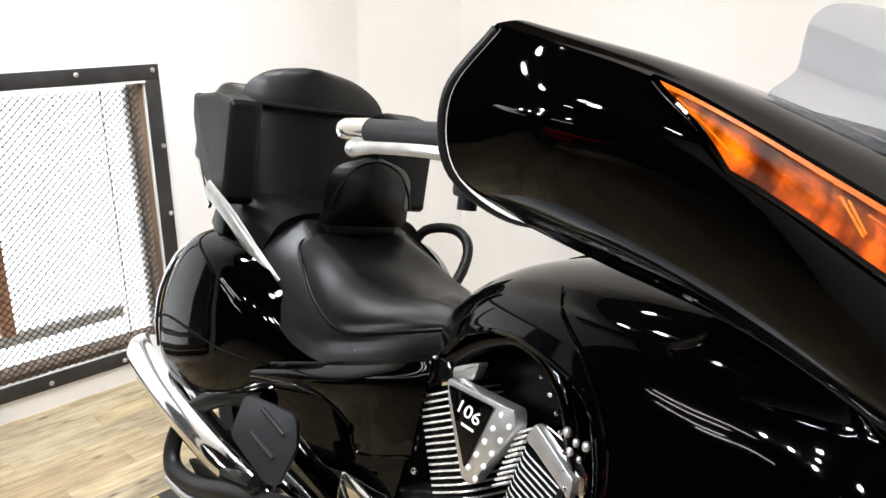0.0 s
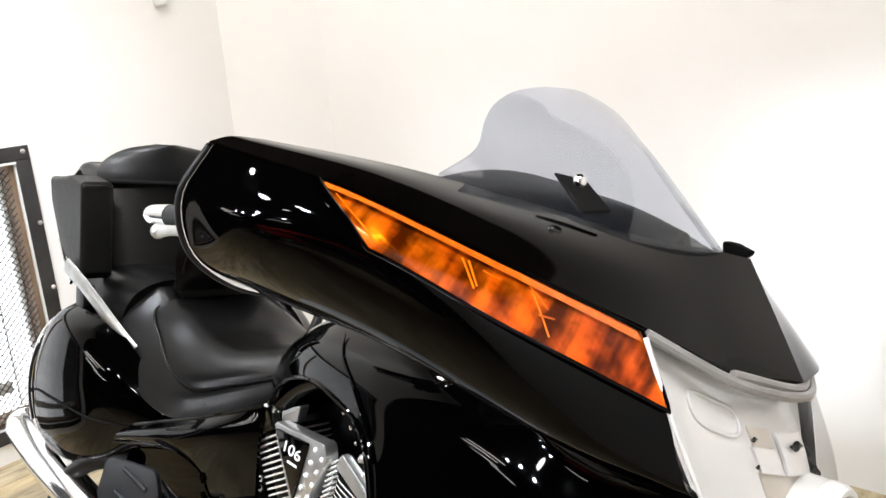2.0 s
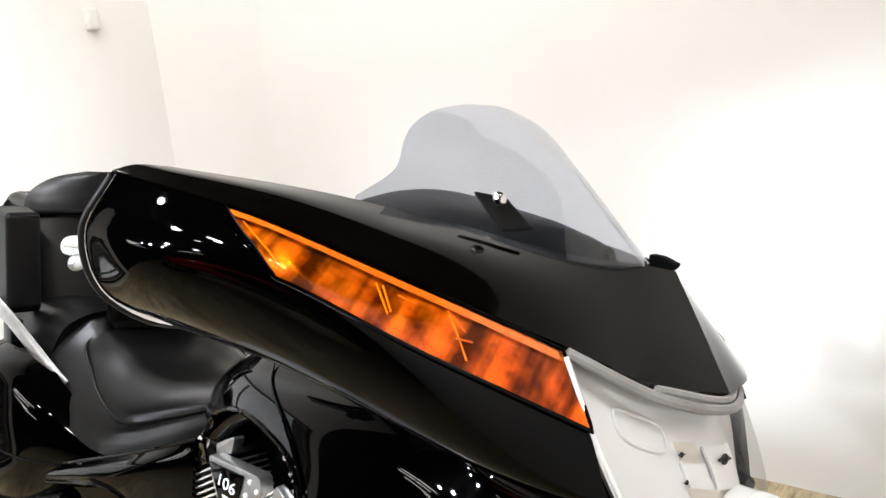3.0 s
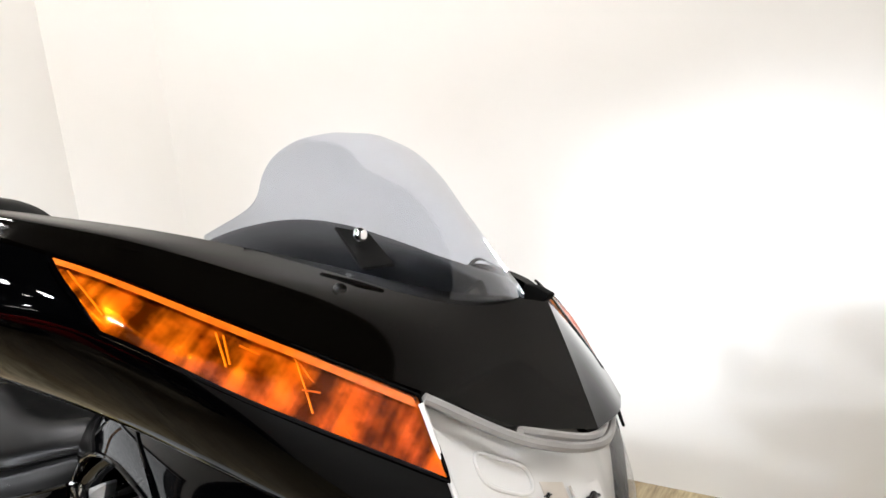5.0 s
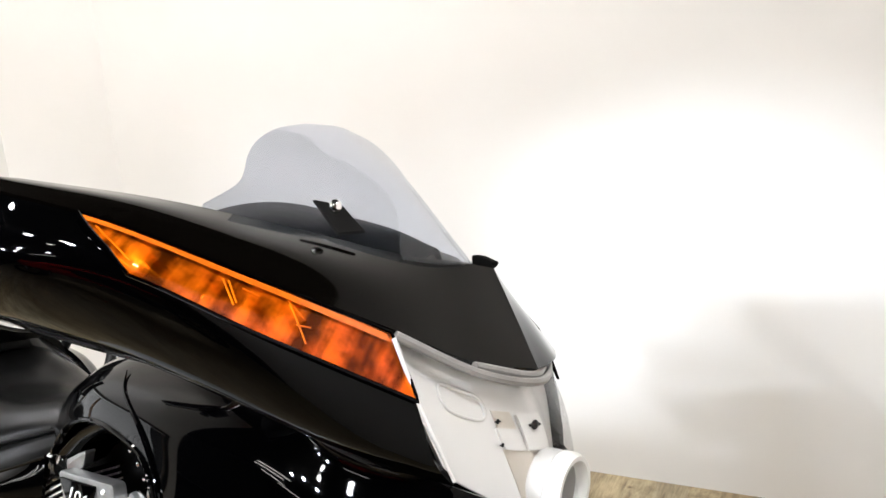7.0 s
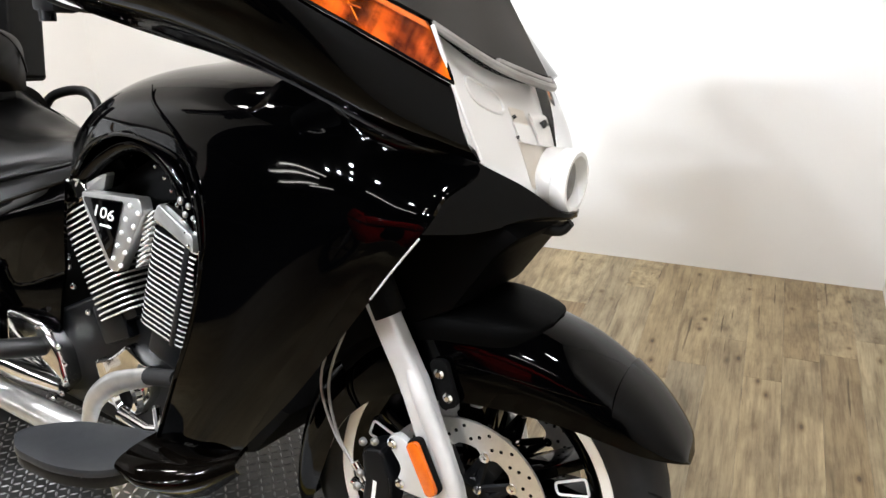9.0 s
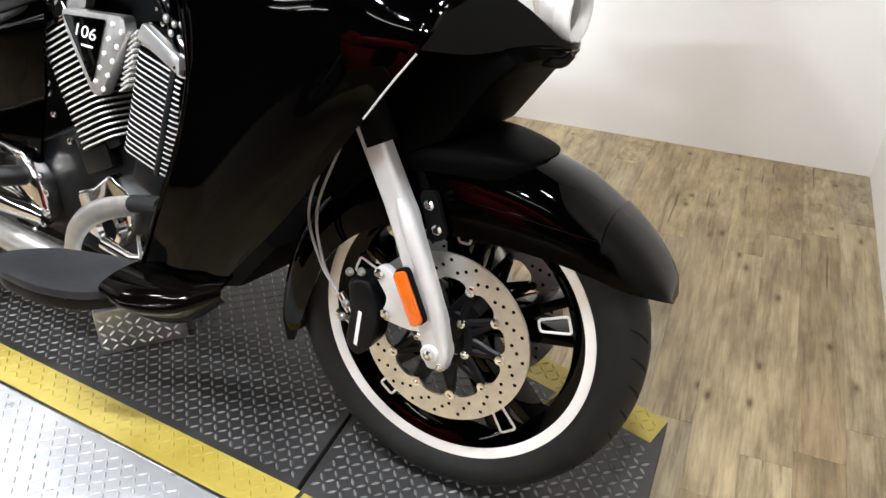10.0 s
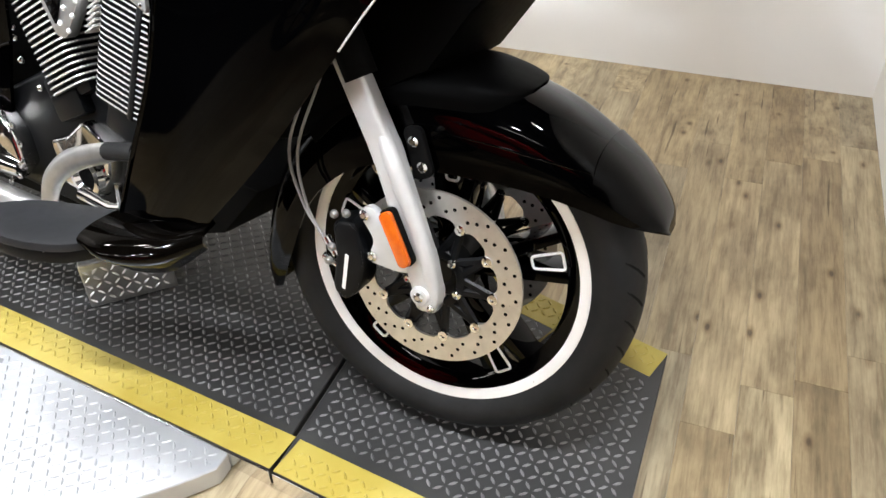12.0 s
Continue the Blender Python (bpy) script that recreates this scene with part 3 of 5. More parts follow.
turntable = tagged(part("turntable", polygon_plate(ARC, 0.002, MAT - 0.001), SILVERPLATE, None, "", 30), "silver tread-plate turntable beside the runway", "turntable")
tagged(part("tread", lugs(lambda x, y: (x - CX) ** 2 + (y - CY) ** 2 < (CR - 0.02) ** 2 and y < edge_y(RN0, RN1, x) - 0.02, -1.6, 0.2, -0.9, 0.3, MAT - 0.0008, turn=-0.155, high=0.002), SILVERPLATE, turntable, smooth=0), kind="stuff")

# under-lift block by the sidestand
B0 = Vector((0.007, -0.066, MAT))

# ---------------------------------------------------------------- motorcycle
YAW, LEAN, STEER = -9.5, -11.0, 5.0
BIKE = pose(B0.x, B0.y, B0.z, LEAN, 0, YAW)
bike = thing("motorcycle", BIKE, "glossy black touring motorcycle leaning on its sidestand", "motorcycle")
FRONT = BIKE.inverted() @ pose(B0.x, B0.y, B0.z, LEAN, 0, YAW + STEER)


def add(name, bm, mat, label="", parent=None, smooth=38.0, at=None):
    return part(name, bm, mat, parent or bike, label, smooth, at)


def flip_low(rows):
    """The far side of the fairing, mirrored, then sheared lower and back to fit the camera's view."""
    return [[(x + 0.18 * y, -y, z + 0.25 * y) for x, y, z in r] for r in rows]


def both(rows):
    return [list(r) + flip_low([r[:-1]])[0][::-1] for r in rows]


# --- front wheel, built round its hub at the height of the tyre's radius
R = 0.318
HUB = (0, 0, R)
rim = add("front_wheel", lathe([(0.246, -0.050), (0.247, -0.046), (0.238, -0.040), (0.222, -0.036), (0.214, -0.020), (0.212, 0.0), (0.214, 0.020), (0.222, 0.036), (0.238, 0.040), (0.247, 0.046), (0.246, 0.050), (0.232, 0.048), (0.204, 0.034), (0.202, 0.0), (0.204, -0.034), (0.232, -0.048)], 96, HUB, closed=True), GLOSS, "black cast wheel with a bright lip", at=FRONT)
part("rim_lip", lathe([(0.2485, -0.0505), (0.2485, -0.0455), (0.246, -0.0520), (0.236, -0.0510), (0.2280, -0.0480), (0.2280, -0.0470), (0.236, -0.0478)], 96, HUB, closed=True), RIMLIP, rim, "polished silver rim lip")
TYRE = [(0.2475, -0.052), (0.262, -0.0625), (0.278, -0.0655), (0.292, -0.0615), (0.303, -0.051), (0.3115, -0.033), (0.317, -0.013), (0.318, 0.0)]
TYRE = TYRE + [(r, -y) for r, y in reversed(TYRE[:-1])] + [(0.24, 0.045), (0.24, -0.045)]
tyre = part("tyre", lathe(TYRE, 128, HUB, closed=True), RUBBER, rim, "black road tyre with slanted grooves")


# Flat dark strips on the tyre stand in for the shade in its grooves.
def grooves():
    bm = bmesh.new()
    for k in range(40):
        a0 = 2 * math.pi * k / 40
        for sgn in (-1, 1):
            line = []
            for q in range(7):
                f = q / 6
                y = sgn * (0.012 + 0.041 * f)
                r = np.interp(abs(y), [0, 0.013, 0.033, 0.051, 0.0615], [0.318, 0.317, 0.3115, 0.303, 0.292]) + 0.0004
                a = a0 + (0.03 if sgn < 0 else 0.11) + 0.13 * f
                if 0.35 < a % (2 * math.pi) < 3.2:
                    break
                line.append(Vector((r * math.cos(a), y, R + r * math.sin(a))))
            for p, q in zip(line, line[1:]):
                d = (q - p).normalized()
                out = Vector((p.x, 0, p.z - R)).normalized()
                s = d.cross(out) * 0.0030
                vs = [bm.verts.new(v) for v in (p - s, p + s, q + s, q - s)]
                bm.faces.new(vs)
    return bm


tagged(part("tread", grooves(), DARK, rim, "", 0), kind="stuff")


def spokes():
    bm = bmesh.new()
    for k in range(5):
        for off in (-0.14, 0.14):
            a = 2 * math.pi * k / 5 + 0.32
            d = Vector((math.cos(a + off * 0.5), 0, math.sin(a + off * 0.5)))
            e = Vector((math.cos(a + off * 1.25), 0, math.sin(a + off * 1.25)))
            p, q = Vector(HUB) + d * 0.045, Vector(HUB) + e * 0.214
            s = Vector((-d.z, 0, d.x))
            for y0, y1 in ((-0.040, 0.040),):
                pts = []
                for c, w, yy in ((p, 0.012, 0.045), (q, 0.009, 0.030)):
                    pts += [c + s * w + Vector((0, -yy, 0)), c - s * w + Vector((0, -yy, 0)), c - s * w + Vector((0, yy, 0)), c + s * w + Vector((0, yy, 0))]
                v = [bm.verts.new(c) for c in pts]
                for f in ((0, 1, 2, 3), (7, 6, 5, 4), (0, 4, 5, 1), (1, 5, 6, 2), (2, 6, 7, 3), (3, 7, 4, 0)):
                    bm.faces.new([v[i] for i in f])
    bmesh.ops.bevel(bm, geom=bm.edges[:], offset=0.003, segments=2, affect="EDGES", profile=0.6)
    return bm


part("spokes", spokes(), GLOSS, rim, "paired gloss black spokes")


for k in range(5):
    a = 2 * math.pi * k / 5 + 0.32
    d, s = Vector((math.cos(a), 0, math.sin(a))), Vector((-math.sin(a), 0, math.cos(a)))
    loop = rounded([(0.152, -0.010), (0.204, -0.015), (0.204, 0.015), (0.152, 0.010)], 0.006, 3)
    ring = [Vector(HUB) + d * u + s * w + Vector((0, -0.0415, 0)) for u, w in loop]
    part("spoke_outline", tube(ring + [ring[0]], 0.0024, 6, 0, False), RIMLIP, rim, "bright outline on the spokes")
part("hub", lathe([(0.0001, -0.062), (0.020, -0.062), (0.026, -0.055), (0.032, -0.052), (0.040, -0.050), (0.052, -0.040), (0.052, 0.040), (0.040, 0.05), (0.0001, 0.055)], 40, HUB), ENGINE, rim)


def holed_disc(y, flip_side=False):
    """A brake ring with a scalloped inner edge; its drilled holes are dark discs laid on."""
    bm = bmesh.new()
    seg, th = 160, 0.005
    outer, inner = [], []
    for k in range(seg):
        a = 2 * math.pi * k / seg
        scal = 0.5 + 0.5 * math.cos(10 * (a - radians(32)))
        ri = 0.1095 - 0.0125 * scal ** 3
        outer.append((0.150 * math.cos(a), 0.150 * math.sin(a)))
        inner.append((ri * math.cos(a), ri * math.sin(a)))
    rings = []
    for h in (y - th / 2, y + th / 2):
        rings.append([[bm.verts.new((px, h, R + pz)) for px, pz in outer], [bm.verts.new((px, h, R + pz)) for px, pz in inner]])
    for k in range(seg):
        n = (k + 1) % seg
        (o0, i0), (o1, i1) = rings
        bm.faces.new((o0[k], o0[n], i0[n], i0[k]))
        bm.faces.new((o1[n], o1[k], i1[k], i1[n]))
        bm.faces.new((o0[n], o0[k], o1[k], o1[n]))
        bm.faces.new((i0[k], i0[n], i1[n], i1[k]))
    return bm


# Shade in the drilled holes, drawn as flat dark discs on the ring.
def dark_hole_dots(y):
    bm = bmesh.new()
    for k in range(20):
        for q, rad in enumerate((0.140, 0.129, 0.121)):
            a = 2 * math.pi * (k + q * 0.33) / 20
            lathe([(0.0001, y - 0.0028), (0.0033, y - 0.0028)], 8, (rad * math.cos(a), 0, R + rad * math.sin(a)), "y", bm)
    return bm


def carrier(y, spider):
    bm = bmesh.new()
    for k in (spider,):
        a = radians(32 + 36 * k)
        d, s = Vector((math.cos(a), 0, math.sin(a))), Vector((-math.sin(a), 0, math.cos(a)))
        c = Vector((0, y + 0.004, R))
        for sgn in (-1, 1):
            tube([c + d * 0.042 + s * sgn * 0.012, c + d * 0.07 + s * sgn * 0.006, c + d * 0.099], 0.0075, 6, 5, True, 0.6, bm)
    return bm


for y, side in ((-0.0865, -1), (0.0865, 1)):
    disc = part("brake_disc", holed_disc(y), STEEL, rim, "drilled steel brake disc")
    ring = [Vector((0.046 * math.cos(q), y + 0.004, R + 0.046 * math.sin(q))) for q in (2 * math.pi * k / 40 for k in range(41))]
    part("disc_carrier", tube(ring, 0.009, 8, 0, False, 0.6), ENGINE, rim, "black disc carrier")
    for k in range(10):
        part("carrier_arm", carrier(y, k), ENGINE, rim)
    tagged(part("hole_shade", dark_hole_dots(y), DARK, rim, "", 0), kind="stuff")
    for k in range(10):
        a = radians(32 + 36 * k)
        part("rivet", lathe([(0.0001, y - 0.0035), (0.0035, y - 0.0035), (0.004, y - 0.006), (0.0085, y - 0.0055), (0.0095, y - 0.0025)], 14, (0.1028 * math.cos(a), 0, R + 0.1028 * math.sin(a))), CHROME, rim)
    for k in range(5):
        a = radians(50 + 72 * k)
        part("disc_bolt", lathe([(0.0001, y - 0.007), (0.004, y - 0.008), (0.0075, y - 0.006), (0.0075, y)], 12, (0.046 * math.cos(a), 0, R + 0.046 * math.sin(a))), CHROME, rim)

# --- front fork
for sgn in (-1, 1):
    leg = add("fork_leg", prism(rounded([(-0.152, 0.722), (-0.186, 0.705), (-0.088, 0.524), (-0.046, 0.422), (-0.018, 0.345), (0.000, 0.290), (0.030, 0.290), (0.036, 0.318), (0.018, 0.378), (-0.050, 0.538)], 0.009, 4), sgn * 0.130 - 0.019, sgn * 0.130 + 0.016, "xz", 0.009, 4), ALU, "silver fork lower", at=FRONT)
    part("front_ridge", tube([(-0.090, sgn * 0.128, 0.588), (-0.060, sgn * 0.141, 0.532), (-0.002, sgn * 0.141, 0.408), (0.022, sgn * 0.138, 0.330)], [0.008, 0.014, 0.014, 0.012], 14, 14, True, 1.0), ALU, leg, "rounded ridge down the casting")
    part("axle_clamp", lathe([(0.0001, sgn * 0.154), (0.013, sgn * 0.154), (0.016, sgn * 0.151), (0.016, sgn * 0.130)], 20, (0.006, 0, 0.318)), ALU, leg)
    part("fork_shroud", tube([(-0.120, sgn * 0.126, 0.630), (-0.3, sgn * 0.126, 0.98)], 0.027, 14), DARK, leg, "black fork shroud")
    if sgn < 0:
        part("clamp_bolt", bolt((0.006, -0.154, 0.318), 0.0085, 0.006), CHROME, leg)
        part("clamp_bolt", bolt((0.026, -0.151, 0.302), 0.006, 0.005), CHROME, leg)
        part("caliper_bracket", prism(rounded([(-0.110, 0.430), (-0.088, 0.445), (-0.030, 0.405), (0.005, 0.350), (-0.040, 0.345), (-0.092, 0.350), (-0.078, 0.388)], 0.012), -0.146, -0.131, "xz", 0.003), ALU, leg)
        for p in ((-0.095, -0.148, 0.428), (-0.079, -0.148, 0.362)):
            part("bracket_bolt", bolt(p, 0.0085, 0.006), CHROME, leg)
        part("reflector_plate", prism(rounded([(-0.0645, 0.4475), (-0.0405, 0.4595), (0.001, 0.3755), (-0.0225, 0.363)], 0.011, 6), -0.164, -0.152, "xz", 0.002), DARK, leg)
        part("side_reflector", prism(rounded([(-0.062, 0.446), (-0.042, 0.456), (-0.002, 0.376), (-0.021, 0.366)], 0.0095, 6), -0.172, -0.163, "xz", 0.003), REFLECTOR, leg, "long amber side reflector")

# --- caliper, with its makers' mark as a plain bar
cal = add("brake_caliper", prism(rounded([(-0.152, 0.405), (-0.112, 0.412), (-0.092, 0.352), (-0.100, 0.292), (-0.128, 0.266), (-0.150, 0.286), (-0.144, 0.345)], 0.016), -0.150, -0.095, "xz", 0.007, 3), ENGINE, "black front brake caliper", at=FRONT)
part("maker_bar", prism([(-0.1310, 0.292), (-0.1250, 0.290), (-0.1200, 0.352), (-0.1260, 0.354)], -0.1515, -0.1495, "xz"), WHITEPAINT, cal, "white printed bar")
for p in ((-0.146, -0.15, 0.418), (-0.125, -0.15, 0.424), (-0.150, -0.15, 0.36), (-0.155, -0.15, 0.335)):
    part("caliper_bolt", bolt(p, 0.007, 0.008), CAST, cal)
part("banjo", join(tube([(-0.165, -0.145, 0.372), (-0.145, -0.145, 0.345)], 0.007, 10), tube([(-0.172, -0.14, 0.335), (-0.145, -0.14, 0.325)], 0.006, 10)), CHROME, cal)
for dx in (0, 0.016):
    add("brake_hose", tube([(-0.19 - dx, -0.12, 0.62), (-0.226 - dx, -0.13, 0.50), (-0.205 - dx * 0.4, -0.138, 0.415), (-0.168, -0.145, 0.368)], 0.0024, 8, 18), GREY, "braided brake hose", at=FRONT)
add("brake_caliper", prism(rounded([(-0.152, 0.405), (-0.112, 0.412), (-0.092, 0.352), (-0.100, 0.292), (-0.128, 0.266), (-0.150, 0.286), (-0.144, 0.345)], 0.016), 0.095, 0.150, "xz", 0.007, 2), ENGINE, "black front brake caliper", at=FRONT)

# --- front fender: crown line, side edge and half width from tip to skirt
FENDER = [
    ((0.334, 0.456), (0.333, 0.455), 0.020), ((0.326, 0.480), (0.322, 0.465), 0.046), ((0.303, 0.510), (0.297, 0.473), 0.068), ((0.268, 0.545), (0.262, 0.482), 0.084),
    ((0.226, 0.576), (0.228, 0.492), 0.093), ((0.155, 0.616), (0.165, 0.502), 0.098), ((0.076, 0.641), (0.085, 0.506), 0.100),
    ((0.000, 0.652), (0.010, 0.503), 0.101), ((-0.080, 0.643), (-0.060, 0.500), 0.101), ((-0.160, 0.607), (-0.125, 0.485), 0.101),
    ((-0.235, 0.545), (-0.180, 0.450), 0.100), ((-0.292, 0.460), (-0.225, 0.398), 0.098), ((-0.328, 0.352), (-0.252, 0.332), 0.095),
    ((-0.338, 0.255), (-0.278, 0.258), 0.088), ((-0.330, 0.195), (-0.302, 0.205), 0.070),
]


def fender_rows(stations, grow=0.0):
    rows = []
    for (cx, cz), (ex, ez), half in stations:
        d = Vector((cx, cz - R)).normalized() * grow
        row = []
        for f, y in ((1.0, -1.0), (0.60, -1.01), (0.26, -0.92), (0.06, -0.58), (0.0, 0.0)):
            row.append((cx + d.x + (ex - cx) * f, y * (half + grow), cz + d.y + (ez - cz) * f))
        rows.append(row)
    return [list(r) + [(x, -y, z) for x, y, z in reversed(r[:-1])] for r in rows]


fender = add("front_fender", patch(fender_rows(FENDER), 41, 56, 0.004), GLOSS, "glossy black front fender", at=FRONT)
part("fender_tip", patch(fender_rows(FENDER[:5], 0.0025), 41, 22, 0.004), GLOSS, fender, "separate front tip of the fender")
for side in (-1, 1):
    part("fender_crease", tube([(x, -side * y, z) for x, y, z in ((-0.020, -0.1030, 0.566), (0.066, -0.1016, 0.563), (0.131, -0.1001, 0.558), (0.179, -0.0975, 0.554), (0.222, -0.0915, 0.549))], [0.0006, 0.0014, 0.0018, 0.0020, 0.0012], 8, 40), GLOSS, fender, "sharp crease along the flank")
part("fender_insert", patch(fender_rows([((0.112, 0.633), (0.110, 0.628), 0.030), ((0.095, 0.638), (0.096, 0.612), 0.070), ((0.050, 0.648), (0.055, 0.602), 0.097), ((0.0, 0.655), (0.0, 0.598), 0.1025), ((-0.080, 0.646), (-0.070, 0.590), 0.1025), ((-0.160, 0.611), (-0.150, 0.560), 0.1020), ((-0.235, 0.549), (-0.210, 0.502), 0.1005)], 0.0025), 33, 28, 0.003), INSERT, fender, "black insert on the fender's crown")
for p in ((-0.034, -0.118, 0.549), (-0.017, -0.118, 0.513)):
    part("fender_bolt", bolt(p, 0.0085, 0.007), CHROME, fender)
part("fender_bracket", prism(rounded([(-0.056, 0.566), (-0.026, 0.572), (0.000, 0.500), (-0.030, 0.486)], 0.012), -0.116, -0.104, "xz", 0.003), DARK, fender)

# --- upper fairing: the wings that end in the mirrors
TOPLINE = [(-0.392, -0.512, 1.219), (-0.325, -0.490, 1.206), (-0.255, -0.440, 1.186), (-0.146, -0.328, 1.128), (-0.037, -0.210, 1.066)]
WAIST = [(-0.425, -0.530, 1.156), (-0.310, -0.518, 1.146), (-0.203, -0.453, 1.137), (-0.095, -0.350, 1.068), (0.004, -0.207, 0.988)]
BELLY = [(-0.428, -0.508, 1.088), (-0.338, -0.478, 1.074), (-0.228, -0.418, 1.044), (-0.085, -0.314, 0.974), (0.024, -0.196, 0.922)]
LOWLINE = [(-0.390, -0.445, 1.050), (-0.335, -0.395, 1.028), (-0.215, -0.305, 0.988), (-0.062, -0.236, 0.920), (0.036, -0.173, 0.890)]
WING = [TOPLINE, WAIST, BELLY, LOWLINE]
for flipped in (False, True):
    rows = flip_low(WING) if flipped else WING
    wing = add("upper_fairing", patch(rows, 40, 22, 0.010), GLOSS, "glossy black upper fairing wing")
    sheet = spline_grid(rows, 61, 40)
    cells, tray = [], []
    for i in range(17):
        f = i / 16
        row, tray_row = [], []
        for k in range(57):
            g = k / 56
            start = 0.458 + 0.072 * f ** 1.6
            u, v = (start + (1 - start) * g) * 60, (0.012 + 0.316 * f) * 39
            a, b = int(min(v, 38.999)), int(min(u, 59.999))
            fv, fu = v - a, u - b
            p = (sheet[a][b] * (1 - fu) + sheet[a][b + 1] * fu) * (1 - fv) + (sheet[a + 1][b] * (1 - fu) + sheet[a + 1][b + 1] * fu) * fv
            n = (sheet[a][b + 1] - sheet[a][b]).cross(sheet[a + 1][b] - sheet[a][b]).normalized()
            if n.y * (1 if flipped else -1) < 0:
                n = -n
            row.append(p + n * 0.0062)
            cup = 0.5 + 0.5 * math.sin(k * 0.75 + 1.3 * math.sin(k * 0.21) + 0.5 * f)
            tray_row.append(p + n * (0.0012 + 0.0030 * cup * math.sin(math.pi * f) ** 0.6))
        cells.append(row)
        tray.append(tray_row)
    lens = part("turn_signal", skin(cells), AMBER, wing, "long amber turn signal lens")
    lens.visible_shadow = False
    part("signal_tray", skin(tray), TRAY, lens, "tray behind the lens with its reflections coloured in", smooth=25)
    def on_tray(f, g):
        return tray[round(f * 16)][round(g * 56)].lerp(cells[round(f * 16)][round(g * 56)], 0.35)
    for a, b in (((0.12, 0.66), (0.80, 0.64)), ((0.12, 0.66), (0.92, 0.73)), ((0.55, 0.645), (0.50, 0.70)), ((0.25, 0.44), (0.70, 0.42)), ((0.25, 0.47), (0.62, 0.455)), ((0.18, 0.06), (0.72, 0.07)), ((0.30, 0.50), (0.34, 0.56))):
        part("lamp_wire", tube([on_tray(*a), (on_tray(*a) + on_tray(*b)) / 2, on_tray(*b)], 0.0011, 6), WHITEPAINT, lens)
    rim_line = [*cells[0][::4], *[r[-1] for r in cells[2:-2:3]], *cells[-1][::-4], *[r[0] for r in cells[-3:1:-3]]]
    part("lens_rim", tube([*rim_line, rim_line[0]], 0.0022, 6, 0, False), GLOSS, wing)
    part("lens_bevel", skin([[c + Vector((0, (0.0012 if flipped else -0.0012), 0.0008)) for c in cells[i][1:-1]] for i in range(1, 4)]), REFLECTOR, lens, "plain orange upper bevel of the lens")
    my = 1 if flipped else -1
    mirror_line = [(-0.393, my * 0.511, 1.217), (-0.424, my * 0.530, 1.156), (-0.428, my * 0.508, 1.088), (-0.392, my * 0.446, 1.052), (-0.372, my * 0.36, 1.070), (-0.365, my * 0.33, 1.14), (-0.380, my * 0.41, 1.210), (-0.393, my * 0.511, 1.217)]
    if flipped:
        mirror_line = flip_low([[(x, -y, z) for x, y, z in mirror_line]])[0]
    part("mirror_rim", tube(mirror_line, 0.0045, 10, 60, False), PLASTIC, wing, "black rubber mirror rim")
    face = bmesh.new()
    loop = hermite(mirror_line, 41)[:-1]
    mid = sum(loop, Vector()) / 40
    fv = [face.verts.new(p + Vector((0.006, 0, 0))) for p in loop]
    cv = face.verts.new(mid + Vector((0.006, 0, 0)))
    for k in range(40):
        face.faces.new((fv[k], fv[(k + 1) % 40], cv))
    part("mirror_glass", face, MIRROR, wing, "mirror glass facing the rider")

# --- top cowl
COWL = [
    [(-0.392, -0.512, 1.2215), (-0.255, -0.440, 1.1895), (-0.146, -0.328, 1.1320), (-0.037, -0.210, 1.070), (0.012, -0.105, 1.022), (0.041, 0.010, 0.998)],
    [(-0.390, -0.488, 1.228), (-0.268, -0.395, 1.205), (-0.172, -0.272, 1.160), (-0.086, -0.150, 1.115), (-0.042, -0.050, 1.080), (-0.020, 0.050, 1.058)],
    [(-0.385, -0.455, 1.227), (-0.290, -0.335, 1.208), (-0.206, -0.205, 1.177), (-0.125, -0.085, 1.144), (-0.090, 0.005, 1.131), (-0.074, 0.075, 1.119)],
]
cowl = add("top_cowl", patch(COWL, 46, 18, 0.010), SATIN, "satin black cowl under the windshield")
part("cowl_far_side", patch([[(0.041, 0.011, 0.998), (-0.020, 0.051, 1.058), (-0.074, 0.076, 1.119)], [(0.022, 0.095, 0.995), (-0.040, 0.130, 1.041), (-0.105, 0.155, 1.090)], [(-0.020, 0.180, 0.989), (-0.078, 0.235, 1.008), (-0.165, 0.285, 1.049)]], 20, 16, 0.010), SATIN, cowl, "far facet of the cowl")
add("cowl_vent", prism(rounded([(-0.122, 1.106), (-0.126, 1.134), (-0.108, 1.133), (-0.084, 1.125), (-0.091, 1.116), (-0.106, 1.109)], 0.005), 0.094, 0.110, "xz", 0.002), DARK, "black air vent lip")


def shield_rows():
    rows = []
    ends = ((0.155, -0.150, 1.098), (0.165, -0.222, 1.158), (0.165, -0.280, 1.215), (0.14, -0.312, 1.268), (0.10, -0.330, 1.303), (0.046, -0.341, 1.322))
    lines = ((0.292, -0.083, 1.129, -0.268, 1.203), (0.212, -0.152, 1.196, -0.296, 1.232), (0.184, -0.217, 1.256, -0.312, 1.268), (0.154, -0.270, 1.291, -0.327, 1.291), (0.110, -0.306, 1.313, -0.336, 1.311), (0.050, -0.328, 1.324, -0.342, 1.323))
    for (w, cx, cz, ex, ez), (far, fx, fz) in zip(lines, ends):
        near = [(cx + (ex - cx) * s ** 1.7, -s * w, cz + (ez - cz) * s ** 2) for s in (1, 0.8, 0.5, 0.25)]
        rows.append([*near, (cx, 0.0, cz), *((cx + (fx - cx) * s ** 1.5, s * far, cz + (fz - cz) * s ** 1.3) for s in (0.25, 0.5, 0.8, 1))])
    return rows


shield = add("windshield", patch(shield_rows(), 49, 30, 0.004), SMOKE, "curved lightly tinted windshield")
